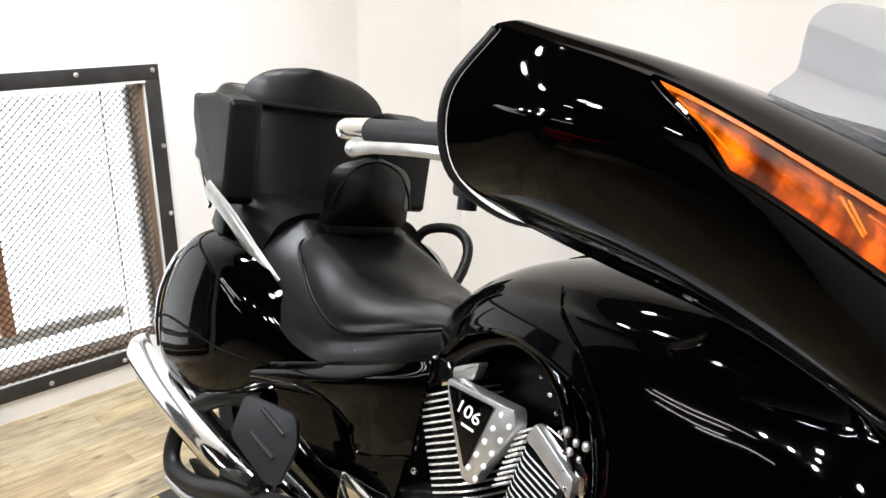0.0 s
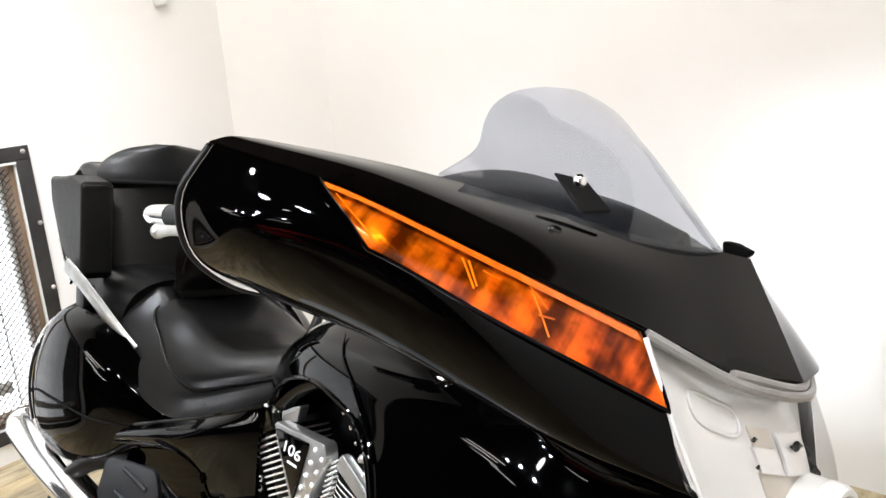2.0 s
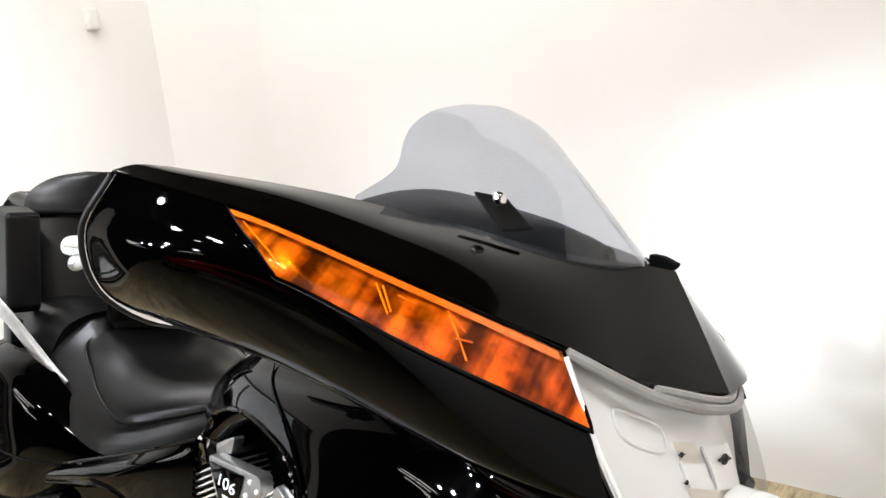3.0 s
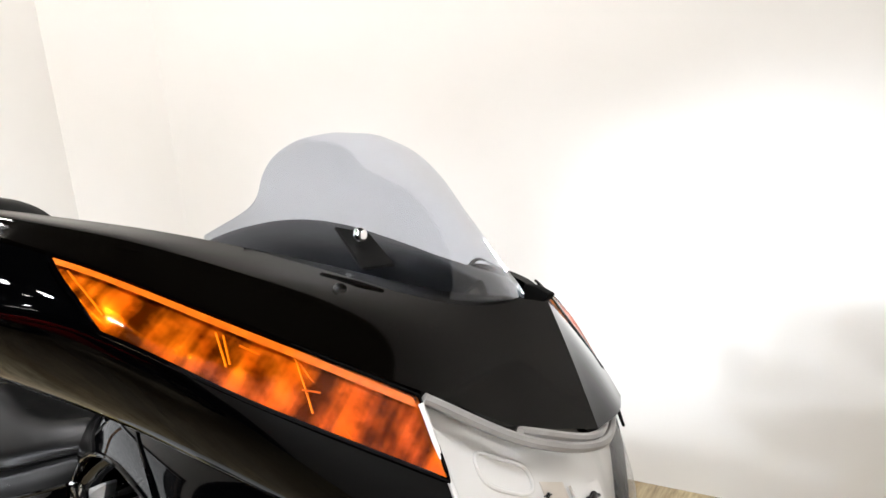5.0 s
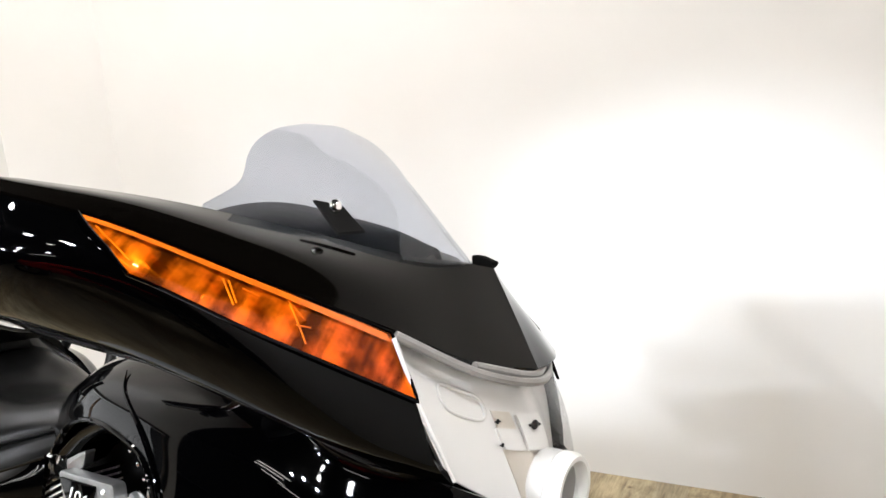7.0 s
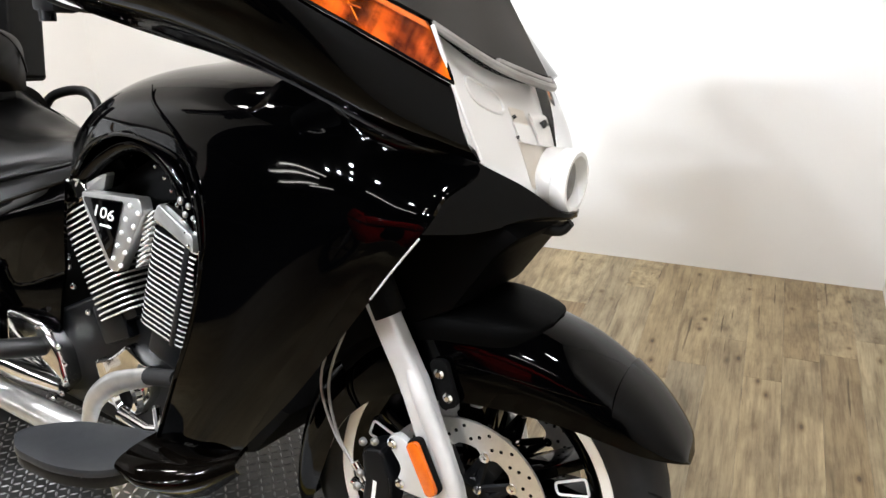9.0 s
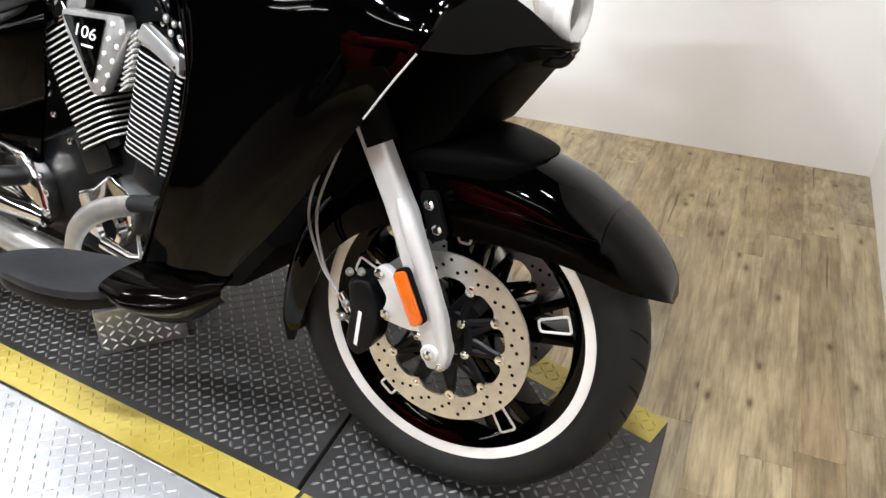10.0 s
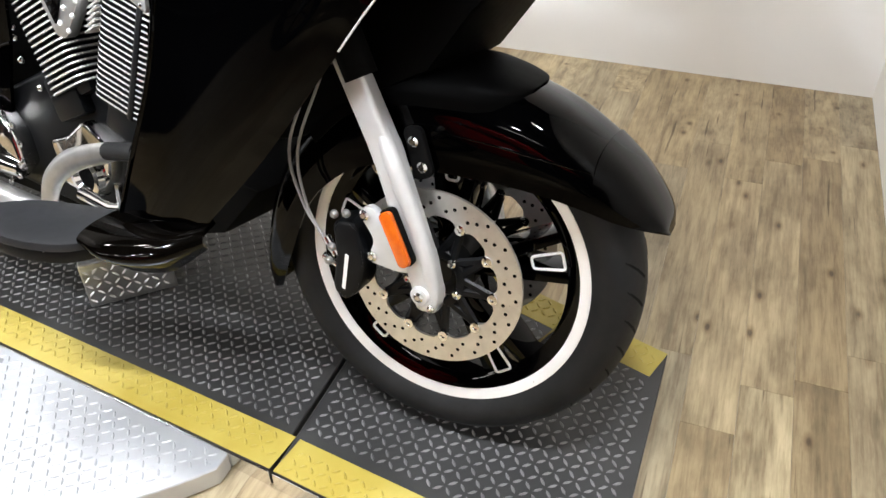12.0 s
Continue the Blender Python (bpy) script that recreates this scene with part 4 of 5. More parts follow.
shield.visible_shadow = True
arm = [Vector(p) for p in ((-0.2057, -0.1663, 1.2132), (-0.1824, -0.1350, 1.2070), (-0.1446, -0.1288, 1.1735), (-0.1590, -0.1669, 1.1700))]
drop = Vector((0.65, -0.35, 0.67)).normalized() * -0.005
bracket = bmesh.new()
over, under = [[bracket.verts.new(p + d) for p in arm] for d in (Vector(), drop)]
bracket.faces.new(over)
bracket.faces.new(under[::-1])
for k in range(len(arm)):
    bracket.faces.new((over[k], under[k], under[(k + 1) % len(arm)], over[(k + 1) % len(arm)]))
bmesh.ops.bevel(bracket, geom=bracket.edges[:], offset=0.0015, segments=2, affect="EDGES")
part("shield_bracket", bracket, PLASTIC, shield, "black windshield bracket")
part("shield_screw", ball((-0.174, -0.157, 1.205), 0.0095, 16, (1, 0.8, 1)), CHROME, shield, "round bright screw")
part("shield_screw_slot", block((0.010, 0.0016, 0.0016), (-0.168, -0.164, 1.2115), 0.0003, 1), DARK, shield)
DASH = [
    [(-0.50, -0.24, 1.109), (-0.38, -0.27, 1.144), (-0.27, -0.255, 1.159), (-0.17, -0.15, 1.144), (-0.11, -0.07, 1.127)],
    [(-0.50, -0.12, 1.174), (-0.40, -0.14, 1.194), (-0.29, -0.14, 1.191), (-0.19, -0.085, 1.169), (-0.12, -0.03, 1.139)],
    [(-0.50, 0.0, 1.187), (-0.40, 0.0, 1.199), (-0.30, 0.0, 1.186), (-0.20, 0.0, 1.170), (-0.12, 0.0, 1.146)],
]
add("instrument_cowl", patch([*DASH, *[[(x, y, z - 0.045) for x, y, z in r] for r in flip(DASH[:2])[::-1]]], 24, 26, 0.01), PLASTIC, "black instrument cowl behind the windshield")

# --- headlight under its clear cover
HL_TOP = [(-0.031, -0.205, 1.061), (0.024, -0.110, 1.010), (0.047, 0.0, 0.984)]
HL_MID = [(0.010, -0.200, 0.976), (0.060, -0.110, 0.935), (0.086, 0.0, 0.914)]
HL_LOW = [(0.038, -0.170, 0.893), (0.088, -0.086, 0.844), (0.112, 0.0, 0.814)]
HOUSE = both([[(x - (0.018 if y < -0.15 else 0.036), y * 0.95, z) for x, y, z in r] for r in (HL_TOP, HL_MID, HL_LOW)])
house = spline_grid(HOUSE, 81, 41)


def on_house(u, v, lift=0.001):
    """A point on the lamp housing: u runs across it, v from its top to its foot."""
    a, b = min(39, max(1, round(v * 40))), min(79, max(1, round(u * 80)))
    n = (house[a][b + 1] - house[a][b - 1]).cross(house[a + 1][b] - house[a - 1][b]).normalized()
    fu, fv = u * 80 - b, v * 40 - a
    p = house[a][b] + (house[a][b + 1] - house[a][b - 1]) * (fu / 2) + (house[a + 1][b] - house[a - 1][b]) * (fv / 2)
    return p + (n if n.x > 0 else -n) * lift


def house_plate(u0, u1, v0, v1, lift, slant=0.0):
    return skin([[on_house(u0 + (u1 - u0) * i / 8 + slant * j / 8, v0 + (v1 - v0) * j / 8, lift) for i in range(9)] for j in range(9)], 0.004)


head = add("headlight", patch(HOUSE, 41, 20, 0.006), SILVERY, "bright headlight behind a clear cover")
part("clear_cover", patch(both([HL_TOP, HL_MID, HL_LOW]), 41, 16, 0.0), CLEAR, head, "clear headlight cover").visible_shadow = False
part("cover_seal", tube(both([HL_TOP])[0], 0.006, 8, 40), GREY, head, "grey seal along the cover")
part("cowl_lip", tube([(x - 0.006, y, z + 0.008) for x, y, z in both([HL_TOP])[0][1:-1]], 0.0055, 8, 30), GREY, head, "grey lip between seal and cowl")
part("cover_edge", tube([(-0.022, -0.219, 1.061), (0.010, -0.203, 0.979), (0.036, -0.171, 0.895)], 0.0028, 8, 20), SILVERY, head)
pill = [on_house(0.215 + 0.088 * math.copysign(abs(math.cos(a)) ** 0.45, math.cos(a)), 0.30 + 0.105 * math.copysign(abs(math.sin(a)) ** 0.8, math.sin(a)), 0.0006) for a in [2 * math.pi * k / 48 for k in range(48)]]
part("lamp_recess", tube([*pill, pill[0]], 0.0026, 8, 0, False), SILVERY, head, "white moulded rim of the side lamp")
part("lamp_bowl", house_plate(0.325, 0.485, 0.60, 0.93, 0.0012, 0.02), LAMPBEIGE, head, "beige lamp bowl")
part("lamp_bowl", house_plate(0.325, 0.395, 0.31, 0.58, 0.0014, 0.01), LAMPBEIGE, head)
part("lamp_plate", house_plate(0.405, 0.520, 0.34, 0.60, 0.0070, 0.01), SILVERY, head, "white moulded plate", smooth=30)
part("lamp_plate", house_plate(0.320, 0.400, 0.45, 0.60, 0.0040, 0.01), SILVERY, head, smooth=30)
for u, v, size in ((0.462, 0.43, 0.0066), (0.332, 0.40, 0.0034), (0.322, 0.57, 0.0030)):
    c = on_house(u, v, 0.010 if u > 0.4 else 0.004)
    knob = part("adjuster", ball(c, size, 10, (0.6, 1, 1)), PLASTIC, head, "black adjuster screw")
    part("adjuster_pin", tube([c + Vector((0, -2.0 * size, 0.3 * size)), c + Vector((0, 2.0 * size, -0.3 * size))], size * 0.3, 6), PLASTIC, knob)
part("projector_drum", lathe([(0.042, 0.066), (0.043, 0.02), (0.040, -0.02)], 36, (0.0, 0.0, 0.851), "x"), LAMPBEIGE, head, "beige drum behind the round lamp")
part("projector_band", lathe([(0.0435, 0.058), (0.0475, 0.060), (0.0475, 0.084), (0.044, 0.086)], 40, (0.0, 0.0, 0.851), "x"), SILVERY, head, "bright band round the lamp")
part("projector", lathe([(0.033, 0.082), (0.034, 0.100), (0.039, 0.108), (0.045, 0.108), (0.0485, 0.101), (0.0485, 0.086), (0.045, 0.082)], 44, (0.0, 0.0, 0.851), "x", closed=True), WHITEPAINT, head, "white round lamp with a thick rim")
part("projector_bowl", lathe([(0.0001, 0.074), (0.020, 0.076), (0.0335, 0.092)], 36, (0.0, 0.0, 0.851), "x"), GREY, head, "grey bowl inside the lamp")
add("nose_bracket", tube([(0.02, 0, 0.775), (0.085, 0, 0.774), (0.106, 0, 0.790)], [0.010, 0.009, 0.006], 12, 10), PLASTIC, "black bracket under the nose")

# --- chin and the dark inner cowl behind it
CHIN = [
    [(0.034, -0.173, 0.889), (0.075, -0.108, 0.854), (0.106, -0.046, 0.814), (0.112, 0.0, 0.808)],
    [(0.012, -0.212, 0.846), (0.060, -0.132, 0.830), (0.101, -0.048, 0.804), (0.109, 0.0, 0.798)],
    [(-0.014, -0.236, 0.794), (0.028, -0.166, 0.790), (0.072, -0.090, 0.800), (0.094, -0.030, 0.792), ],
]
CHIN[2] = [CHIN[2][0], CHIN[2][1], CHIN[2][2], (0.096, 0.0, 0.791)]
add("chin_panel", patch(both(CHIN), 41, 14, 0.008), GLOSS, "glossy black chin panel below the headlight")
add("inner_cowl", prism([(0.082, 0.782), (0.046, 0.752), (-0.020, 0.652), (-0.11, 0.60), (-0.24, 0.50), (-0.36, 0.46), (-0.42, 0.60), (-0.40, 0.90), (-0.10, 0.88)], -0.120, 0.120, "xz", 0.015), INSERT, "dark inner cowl round the steering head")

# --- tank flank and leg shield, one shell that arches over the engine: lines run from the arch's edge outwards
SHELL = [
    [(-0.945, -0.075, 0.700), (-0.955, -0.072, 0.722), (-0.970, -0.058, 0.745), (-0.990, -0.030, 0.762), (-1.000, 0.0, 0.766)],
    [(-0.850, -0.160, 0.728), (-0.864, -0.152, 0.762), (-0.880, -0.128, 0.792), (-0.893, -0.075, 0.822), (-0.900, 0.0, 0.832)],
    [(-0.760, -0.190, 0.798), (-0.772, -0.184, 0.834), (-0.780, -0.162, 0.864), (-0.786, -0.100, 0.892), (-0.790, 0.0, 0.903)],
    [(-0.680, -0.212, 0.836), (-0.682, -0.204, 0.876), (-0.676, -0.180, 0.912), (-0.668, -0.105, 0.944), (-0.660, 0.0, 0.955)],
    [(-0.600, -0.228, 0.853), (-0.580, -0.224, 0.893), (-0.550, -0.203, 0.934), (-0.505, -0.135, 0.970), (-0.450, -0.060, 0.988)],
    [(-0.520, -0.240, 0.850), (-0.466, -0.244, 0.886), (-0.405, -0.236, 0.922), (-0.335, -0.212, 0.956), (-0.262, -0.172, 0.980)],
    [(-0.440, -0.254, 0.834), (-0.372, -0.258, 0.864), (-0.296, -0.256, 0.892), (-0.200, -0.252, 0.910), (-0.100, -0.243, 0.924)],
    [(-0.402, -0.264, 0.786), (-0.320, -0.268, 0.815), (-0.220, -0.266, 0.842), (-0.100, -0.252, 0.870), (0.036, -0.180, 0.889)],
    [(-0.386, -0.268, 0.730), (-0.308, -0.271, 0.765), (-0.205, -0.271, 0.798), (-0.092, -0.258, 0.822), (0.012, -0.222, 0.846)],
    [(-0.384, -0.269, 0.675), (-0.310, -0.273, 0.702), (-0.215, -0.273, 0.730), (-0.105, -0.260, 0.757), (-0.012, -0.238, 0.792)],
    [(-0.410, -0.268, 0.575), (-0.358, -0.272, 0.582), (-0.290, -0.273, 0.590), (-0.215, -0.262, 0.600), (-0.136, -0.240, 0.613)],
    [(-0.456, -0.266, 0.460), (-0.414, -0.270, 0.468), (-0.360, -0.273, 0.475), (-0.295, -0.264, 0.486), (-0.219, -0.240, 0.498)],
    [(-0.502, -0.262, 0.345), (-0.470, -0.266, 0.350), (-0.428, -0.269, 0.355), (-0.385, -0.262, 0.362), (-0.327, -0.240, 0.370)],
]
def eased(grid, times):
    """Irons out a sheet's ripples, with its edges held."""
    for _ in range(times):
        grid = [[p if j in (0, len(grid) - 1) or i in (0, len(row) - 1) else (p + (grid[j - 1][i] + grid[j + 1][i] + row[i - 1] + row[i + 1]) / 4) / 2 for i, p in enumerate(row)] for j, row in enumerate(grid)]
    return grid


for flipped in (False, True):
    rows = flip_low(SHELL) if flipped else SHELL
    shell = add("side_fairing", skin(eased(spline_grid(rows, 44, 80), 26), 0.008), GLOSS, "glossy black tank flank and leg shield")
    part("edge_trim", tube([r[0] for r in rows], 0.0042, 8, 80), GLOSS, shell, "rolled edge round the engine opening")
    part("gill_edge", tube([(x, (-y if flipped else y), z) for x, y, z in ((-0.562, -0.200, 0.936), (-0.531, -0.224, 0.912), (-0.460, -0.247, 0.876), (-0.410, -0.259, 0.831), (-0.382, -0.267, 0.783), (-0.374, -0.270, 0.719), (-0.384, -0.270, 0.675))], [0.001, 0.003, 0.0036, 0.0036, 0.0036, 0.003, 0.001], 8, 40), GLOSS, shell, "raised lip along the flank")
    if not flipped:
        under = [[(-0.390, -0.445, 1.052), (-0.335, -0.395, 1.028), (-0.215, -0.305, 0.987), (-0.062, -0.236, 0.916), (0.033, -0.172, 0.886)], [(-0.370, -0.375, 1.044), (-0.310, -0.315, 1.012), (-0.190, -0.240, 0.962), (-0.060, -0.200, 0.909), (0.020, -0.160, 0.884)], [(-0.350, -0.310, 1.049), (-0.290, -0.250, 1.014), (-0.180, -0.180, 0.959), (-0.070, -0.150, 0.909), (0.000, -0.140, 0.884)]]
        # Highlight along the seam, added as a thin silver strip.
        part("seam_highlight", tube([(-0.010, -0.2405, 0.790), (-0.046, -0.243, 0.741), (-0.082, -0.2425, 0.690)], 0.0016, 6, 12), ALU, shell, "bright strip for the highlight along the panel's front seam")
        part("wing_underside", patch(under, 30, 8, 0.004), PLASTIC, shell, "black underside of the wing")
        # Small chrome balls stand in for the highlights along the arch.
        for k, (a, b) in enumerate((((-0.60, -0.168, 0.792), 0.0055), ((-0.575, -0.170, 0.776), 0.007), ((-0.556, -0.172, 0.756), 0.006), ((-0.540, -0.174, 0.735), 0.0075), ((-0.528, -0.174, 0.712), 0.006), ((-0.520, -0.175, 0.690), 0.007), ((-0.512, -0.176, 0.668), 0.008))):
            part("arch_glint", ball(a, b * 0.62, 10, (1, 0.8, 1)), CHROME, shell)
add("frame_arch", tube([(-0.90, -0.135, 0.640), (-0.845, -0.145, 0.715), (-0.755, -0.150, 0.790), (-0.655, -0.152, 0.828), (-0.565, -0.152, 0.790), (-0.515, -0.150, 0.690), (-0.505, -0.150, 0.56)], 0.020, 12, 40), GLOSS, "black frame tube arching over the engine")
add("spine", prism([(-1.6, 0.60), (-1.0, 0.66), (-0.86, 0.70), (-0.66, 0.82), (-0.40, 0.85), (-0.40, 0.50), (-0.55, 0.30), (-1.0, 0.26), (-1.7, 0.36)], -0.070, 0.125, "xz", 0.01), DARK, "dark frame and inner bodywork")


# --- engine
def cylinder(base, axis, across, count, pitch, width, name):
    """A finned barrel: fins are plates across the axis."""
    ax, ac = Vector((axis[0], 0, axis[1])).normalized(), Vector((across[0], 0, across[1])).normalized()
    b = Vector((base[0], 0, base[1]))
    m = Matrix(((ac.x, 0, ax.x, b.x), (0, 1, 0, 0), (ac.z, 0, ax.z, b.z), (0, 0, 0, 1)))
    h = count * pitch
    core = add(name, block((width * 0.80, 0.20, h + 0.03), (0, -0.055, h / 2), 0.012), ENGINE, "black finned engine cylinder", at=m)
    fin = finish(prism(rounded([(-width / 2, -0.172), (width / 2, -0.172), (width / 2, 0.05), (-width / 2, 0.05)], 0.028, 4), -0.0020, 0.0020, "xy", 0.0013, 2), "fin", FIN)
    fin.materials.append(ENGINE)
    for poly in fin.polygons:
        poly.material_index = 1 if abs(poly.normal.z) > 0.93 else 0
    for k in range(count):
        ob = new("fin", fin)
        ob.parent = core
        ob.matrix_basis = Matrix.Translation((0, 0, (k + 0.5) * pitch))
    part("cylinder_head", prism(rounded([(-width * 0.50, h + 0.004), (width * 0.50, h + 0.004), (width * 0.44, h + 0.040), (width * 0.18, h + 0.058), (-width * 0.34, h + 0.052)], 0.012), -0.168, 0.04, "xz", 0.006), CHROME, core, "chrome rocker cover")
    return core


rear_cyl = cylinder((-0.727, 0.480), (-0.476, 0.88), (0.88, 0.476), 20, 0.0112, 0.116, "rear_cylinder")
front_cyl = cylinder((-0.600, 0.476), (0.24, 0.97), (0.97, -0.24), 19, 0.0106, 0.134, "front_cylinder")
# Dark gap across the fins, added as a black block.
part("fin_gap", block((0.013, 0.014, 0.205), (0.034, -0.168, 0.10), 0.004), ENGINE, front_cyl, "black block that stands for the gap across the fins")

vcover = add("pushrod_cover", prism(rounded([(-0.784, 0.722), (-0.622, 0.734), (-0.616, 0.706), (-0.690, 0.582), (-0.713, 0.584), (-0.776, 0.690)], 0.010), -0.186, -0.160, "xz", 0.004), CAST, "chrome V-shaped pushrod cover")
part("badge", prism(rounded([(-0.774, 0.714), (-0.664, 0.722), (-0.706, 0.604)], 0.006), -0.190, -0.1862, "xz", 0.001), GLOSS, vcover, "black badge panel")
cu = bpy.data.curves.new("badge_number", "FONT")
cu.body, cu.size, cu.align_x, cu.align_y, cu.extrude, cu.shear = "106", 0.036, "CENTER", "CENTER", 0.0006, 0.2
tx = new("badge_number", cu)
tx.parent, tx.matrix_basis = vcover, Matrix.Translation((-0.717, -0.1912, 0.692)) @ Matrix.Rotation(radians(90), 4, "X") @ Matrix.Rotation(radians(-4), 4, "Z") @ Matrix.Diagonal((1.12, 0.85, 1, 1))
cu.materials.append(WHITEPAINT)
part("badge_line", block((0.030, 0.001, 0.004), (-0.712, -0.1905, 0.669), 0), WHITEPAINT, vcover, "small white bar under the number")
for k in range(5):
    for q in (0, 1):
        f = k / 4
        part("cover_bolt", ball((-0.636 - 0.052 * f + (q - 0.5) * 0.020, -0.187, 0.712 - 0.108 * f - (q - 0.5) * 0.010), 0.0050, 10, (1, 0.8, 1)), RIMLIP, vcover)
for k in range(10):
    f = k / 9
    part("short_fin", block((0.030, 0.05, 0.0042), (-0.612 - 0.030 * f, -0.150, 0.705 - 0.098 * f), 0.0014, 1, Matrix.Rotation(radians(-35), 4, "Y")), FIN, vcover)

part("head_plate", prism(rounded([(-0.585, 0.730), (-0.500, 0.686), (-0.500, 0.656), (-0.601, 0.702)], 0.006), -0.178, -0.160, "xz", 0.003), CAST, vcover, "bright rocker box side")
part("head_plate", prism(rounded([(-0.838, 0.712), (-0.760, 0.752), (-0.742, 0.758), (-0.752, 0.726), (-0.832, 0.696)], 0.006), -0.160, -0.140, "xz", 0.003), CAST, vcover)
# Bright hardware of unclear kind, added as small cast balls.
for p, r in (((-0.518, -0.186, 0.748), 0.011), ((-0.498, -0.188, 0.742), 0.009), ((-0.482, -0.186, 0.744), 0.011), ((-0.506, -0.188, 0.726), 0.009), ((-0.490, -0.186, 0.722), 0.007)):
    part("hardware_ball", ball(p, r * 0.62, 10, (1, 0.8, 1.1)), CAST, vcover)
case = add("crankcase", prism(rounded([(-1.00, 0.24), (-0.62, 0.215), (-0.52, 0.28), (-0.53, 0.42), (-0.60, 0.50), (-0.80, 0.51), (-0.98, 0.42)], 0.03), -0.135, 0.15, "xz", 0.012, 3), ENGINE, "black engine crankcase")
part("base_block", block((0.085, 0.05, 0.085), (-0.755, -0.135, 0.462), 0.010, 2, Matrix.Rotation(radians(-26), 4, "Y")), ENGINE, case)
part("base_block", block((0.085, 0.05, 0.075), (-0.600, -0.135, 0.455), 0.010, 2, Matrix.Rotation(radians(18), 4, "Y")), ENGINE, case)
part("cam_cover", prism(rounded([(-0.808, 0.366), (-0.760, 0.384), (-0.709, 0.426), (-0.636, 0.392), (-0.648, 0.330), (-0.69, 0.276), (-0.78, 0.285)], 0.010), -0.162, -0.130, "xz", 0.006), CHROME, case, "chrome cam cover")
part("bearing_ring", lathe([(0.024, -0.166), (0.030, -0.176), (0.040, -0.174), (0.044, -0.160)], 32, (-0.706, 0, 0.322)), CHROME, case)
# Flat dark disc for the shade inside the ring.
part("bearing_well", lathe([(0.0001, -0.163), (0.026, -0.165)], 24, (-0.706, 0, 0.322)), DARK, case)
part("clutch_cover", prism(rounded([(-1.08, 0.418), (-0.955, 0.412), (-0.905, 0.36), (-0.885, 0.295), (-0.934, 0.248), (-1.086, 0.30)], 0.016), -0.175, -0.130, "xz", 0.010, 3), CHROME, case, "chrome clutch cover")
for k in range(7):
    a = radians(-70 + 28 * k)
    part("cover_bolt", ball((-0.955 + 0.078 * math.cos(a), -0.176, 0.325 + 0.078 * math.sin(a)), 0.0065, 10), CHROME, case)
for p in ((-0.80, -0.14, 0.47), (-0.845, -0.14, 0.455), (-0.90, -0.14, 0.54), (-0.90, -0.14, 0.56), (-0.89, -0.14, 0.50)):
    part("case_bolt", ball(p, 0.0075, 10), CHROME, case)
pedal = add("brake_pedal", tube([(-0.535, -0.206, 0.428), (-0.60, -0.212, 0.408), (-0.678, -0.217, 0.374), (-0.732, -0.221, 0.322), (-0.752, -0.224, 0.250)], [0.012, 0.019, 0.022, 0.022, 0.018], 12, 30, True, 0.45), CAST, "grey cast brake pedal arm")
part("pedal_pad", tube([(-0.50, -0.220, 0.438), (-0.58, -0.214, 0.418)], 0.016, 12), RUBBER, pedal, "black rubber pedal pad")
part("pedal_link", join(join(tube([(-0.680, -0.20, 0.306), (-0.60, -0.205, 0.300), (-0.548, -0.20, 0.312)], [0.013, 0.011, 0.012], 12), tube([(-0.571, -0.208, 0.358), (-0.563, -0.208, 0.300)], 0.008, 8)), tube([(-0.60, -0.206, 0.290), (-0.548, -0.206, 0.268)], 0.009, 8)), CHROME, pedal, "chrome pedal linkage")

# --- rider footboards and the lower wings in front of them
board = add("rider_footboard", prism(rounded([(-0.785, -0.345), (-0.735, -0.262), (-0.590, -0.200), (-0.505, -0.215), (-0.535, -0.345), (-0.62, -0.385), (-0.73, -0.388)], 0.05, 6), 0.286, 0.302, "xy", 0.004), BOARD, "black rubber rider footboard")
part("board_edge", prism(rounded([(-0.780, -0.345), (-0.735, -0.262), (-0.590, -0.205), (-0.510, -0.22), (-0.540, -0.342), (-0.62, -0.380), (-0.73, -0.383)], 0.05, 6), 0.262, 0.285, "xy", 0.006), PLASTIC, board, "dark board edge")
LOWER = [
    [(-0.535, -0.215, 0.334), (-0.47, -0.212, 0.338), (-0.40, -0.200, 0.346), (-0.345, -0.212, 0.360)],
    [(-0.532, -0.298, 0.328), (-0.47, -0.302, 0.329), (-0.395, -0.284, 0.335), (-0.338, -0.242, 0.350)],
    [(-0.528, -0.334, 0.310), (-0.465, -0.338, 0.302), (-0.388, -0.306, 0.308), (-0.332, -0.250, 0.334)],
    [(-0.522, -0.296, 0.272), (-0.46, -0.292, 0.262), (-0.390, -0.268, 0.272), (-0.336, -0.236, 0.318)],
]
lower = add("lower_wing", patch(LOWER, 20, 18, 0.008), SATIN, "black lower wing ahead of the footboard")
add("side_stand_wing", patch(flip(LOWER[:3]), 16, 12, 0.008), SATIN)
bpy.data.objects["side_stand_wing"].name = "lower_wing"
add("belly_pan", prism([(-0.33, 0.38), (-0.42, 0.27), (-0.62, 0.20), (-1.1, 0.20), (-1.1, 0.34), (-0.5, 0.40)], -0.115, 0.19, "xz", 0.015), DARK, "dark belly pan")

# --- handlebar end
bar = add("handlebar", tube([(-0.835, -0.392, 1.088), (-0.70, -0.380, 1.100), (-0.56, -0.352, 1.112), (-0.46, -0.22, 1.120), (-0.45, 0.0, 1.10)], 0.012, 10, 30), CHROME, "handlebar")
part("grip", tube([(-0.775, -0.387, 1.093), (-0.68, -0.378, 1.101), (-0.57, -0.354, 1.112)], [0.017, 0.018, 0.019], 16, 12), RUBBER, bar, "black rubber grip")
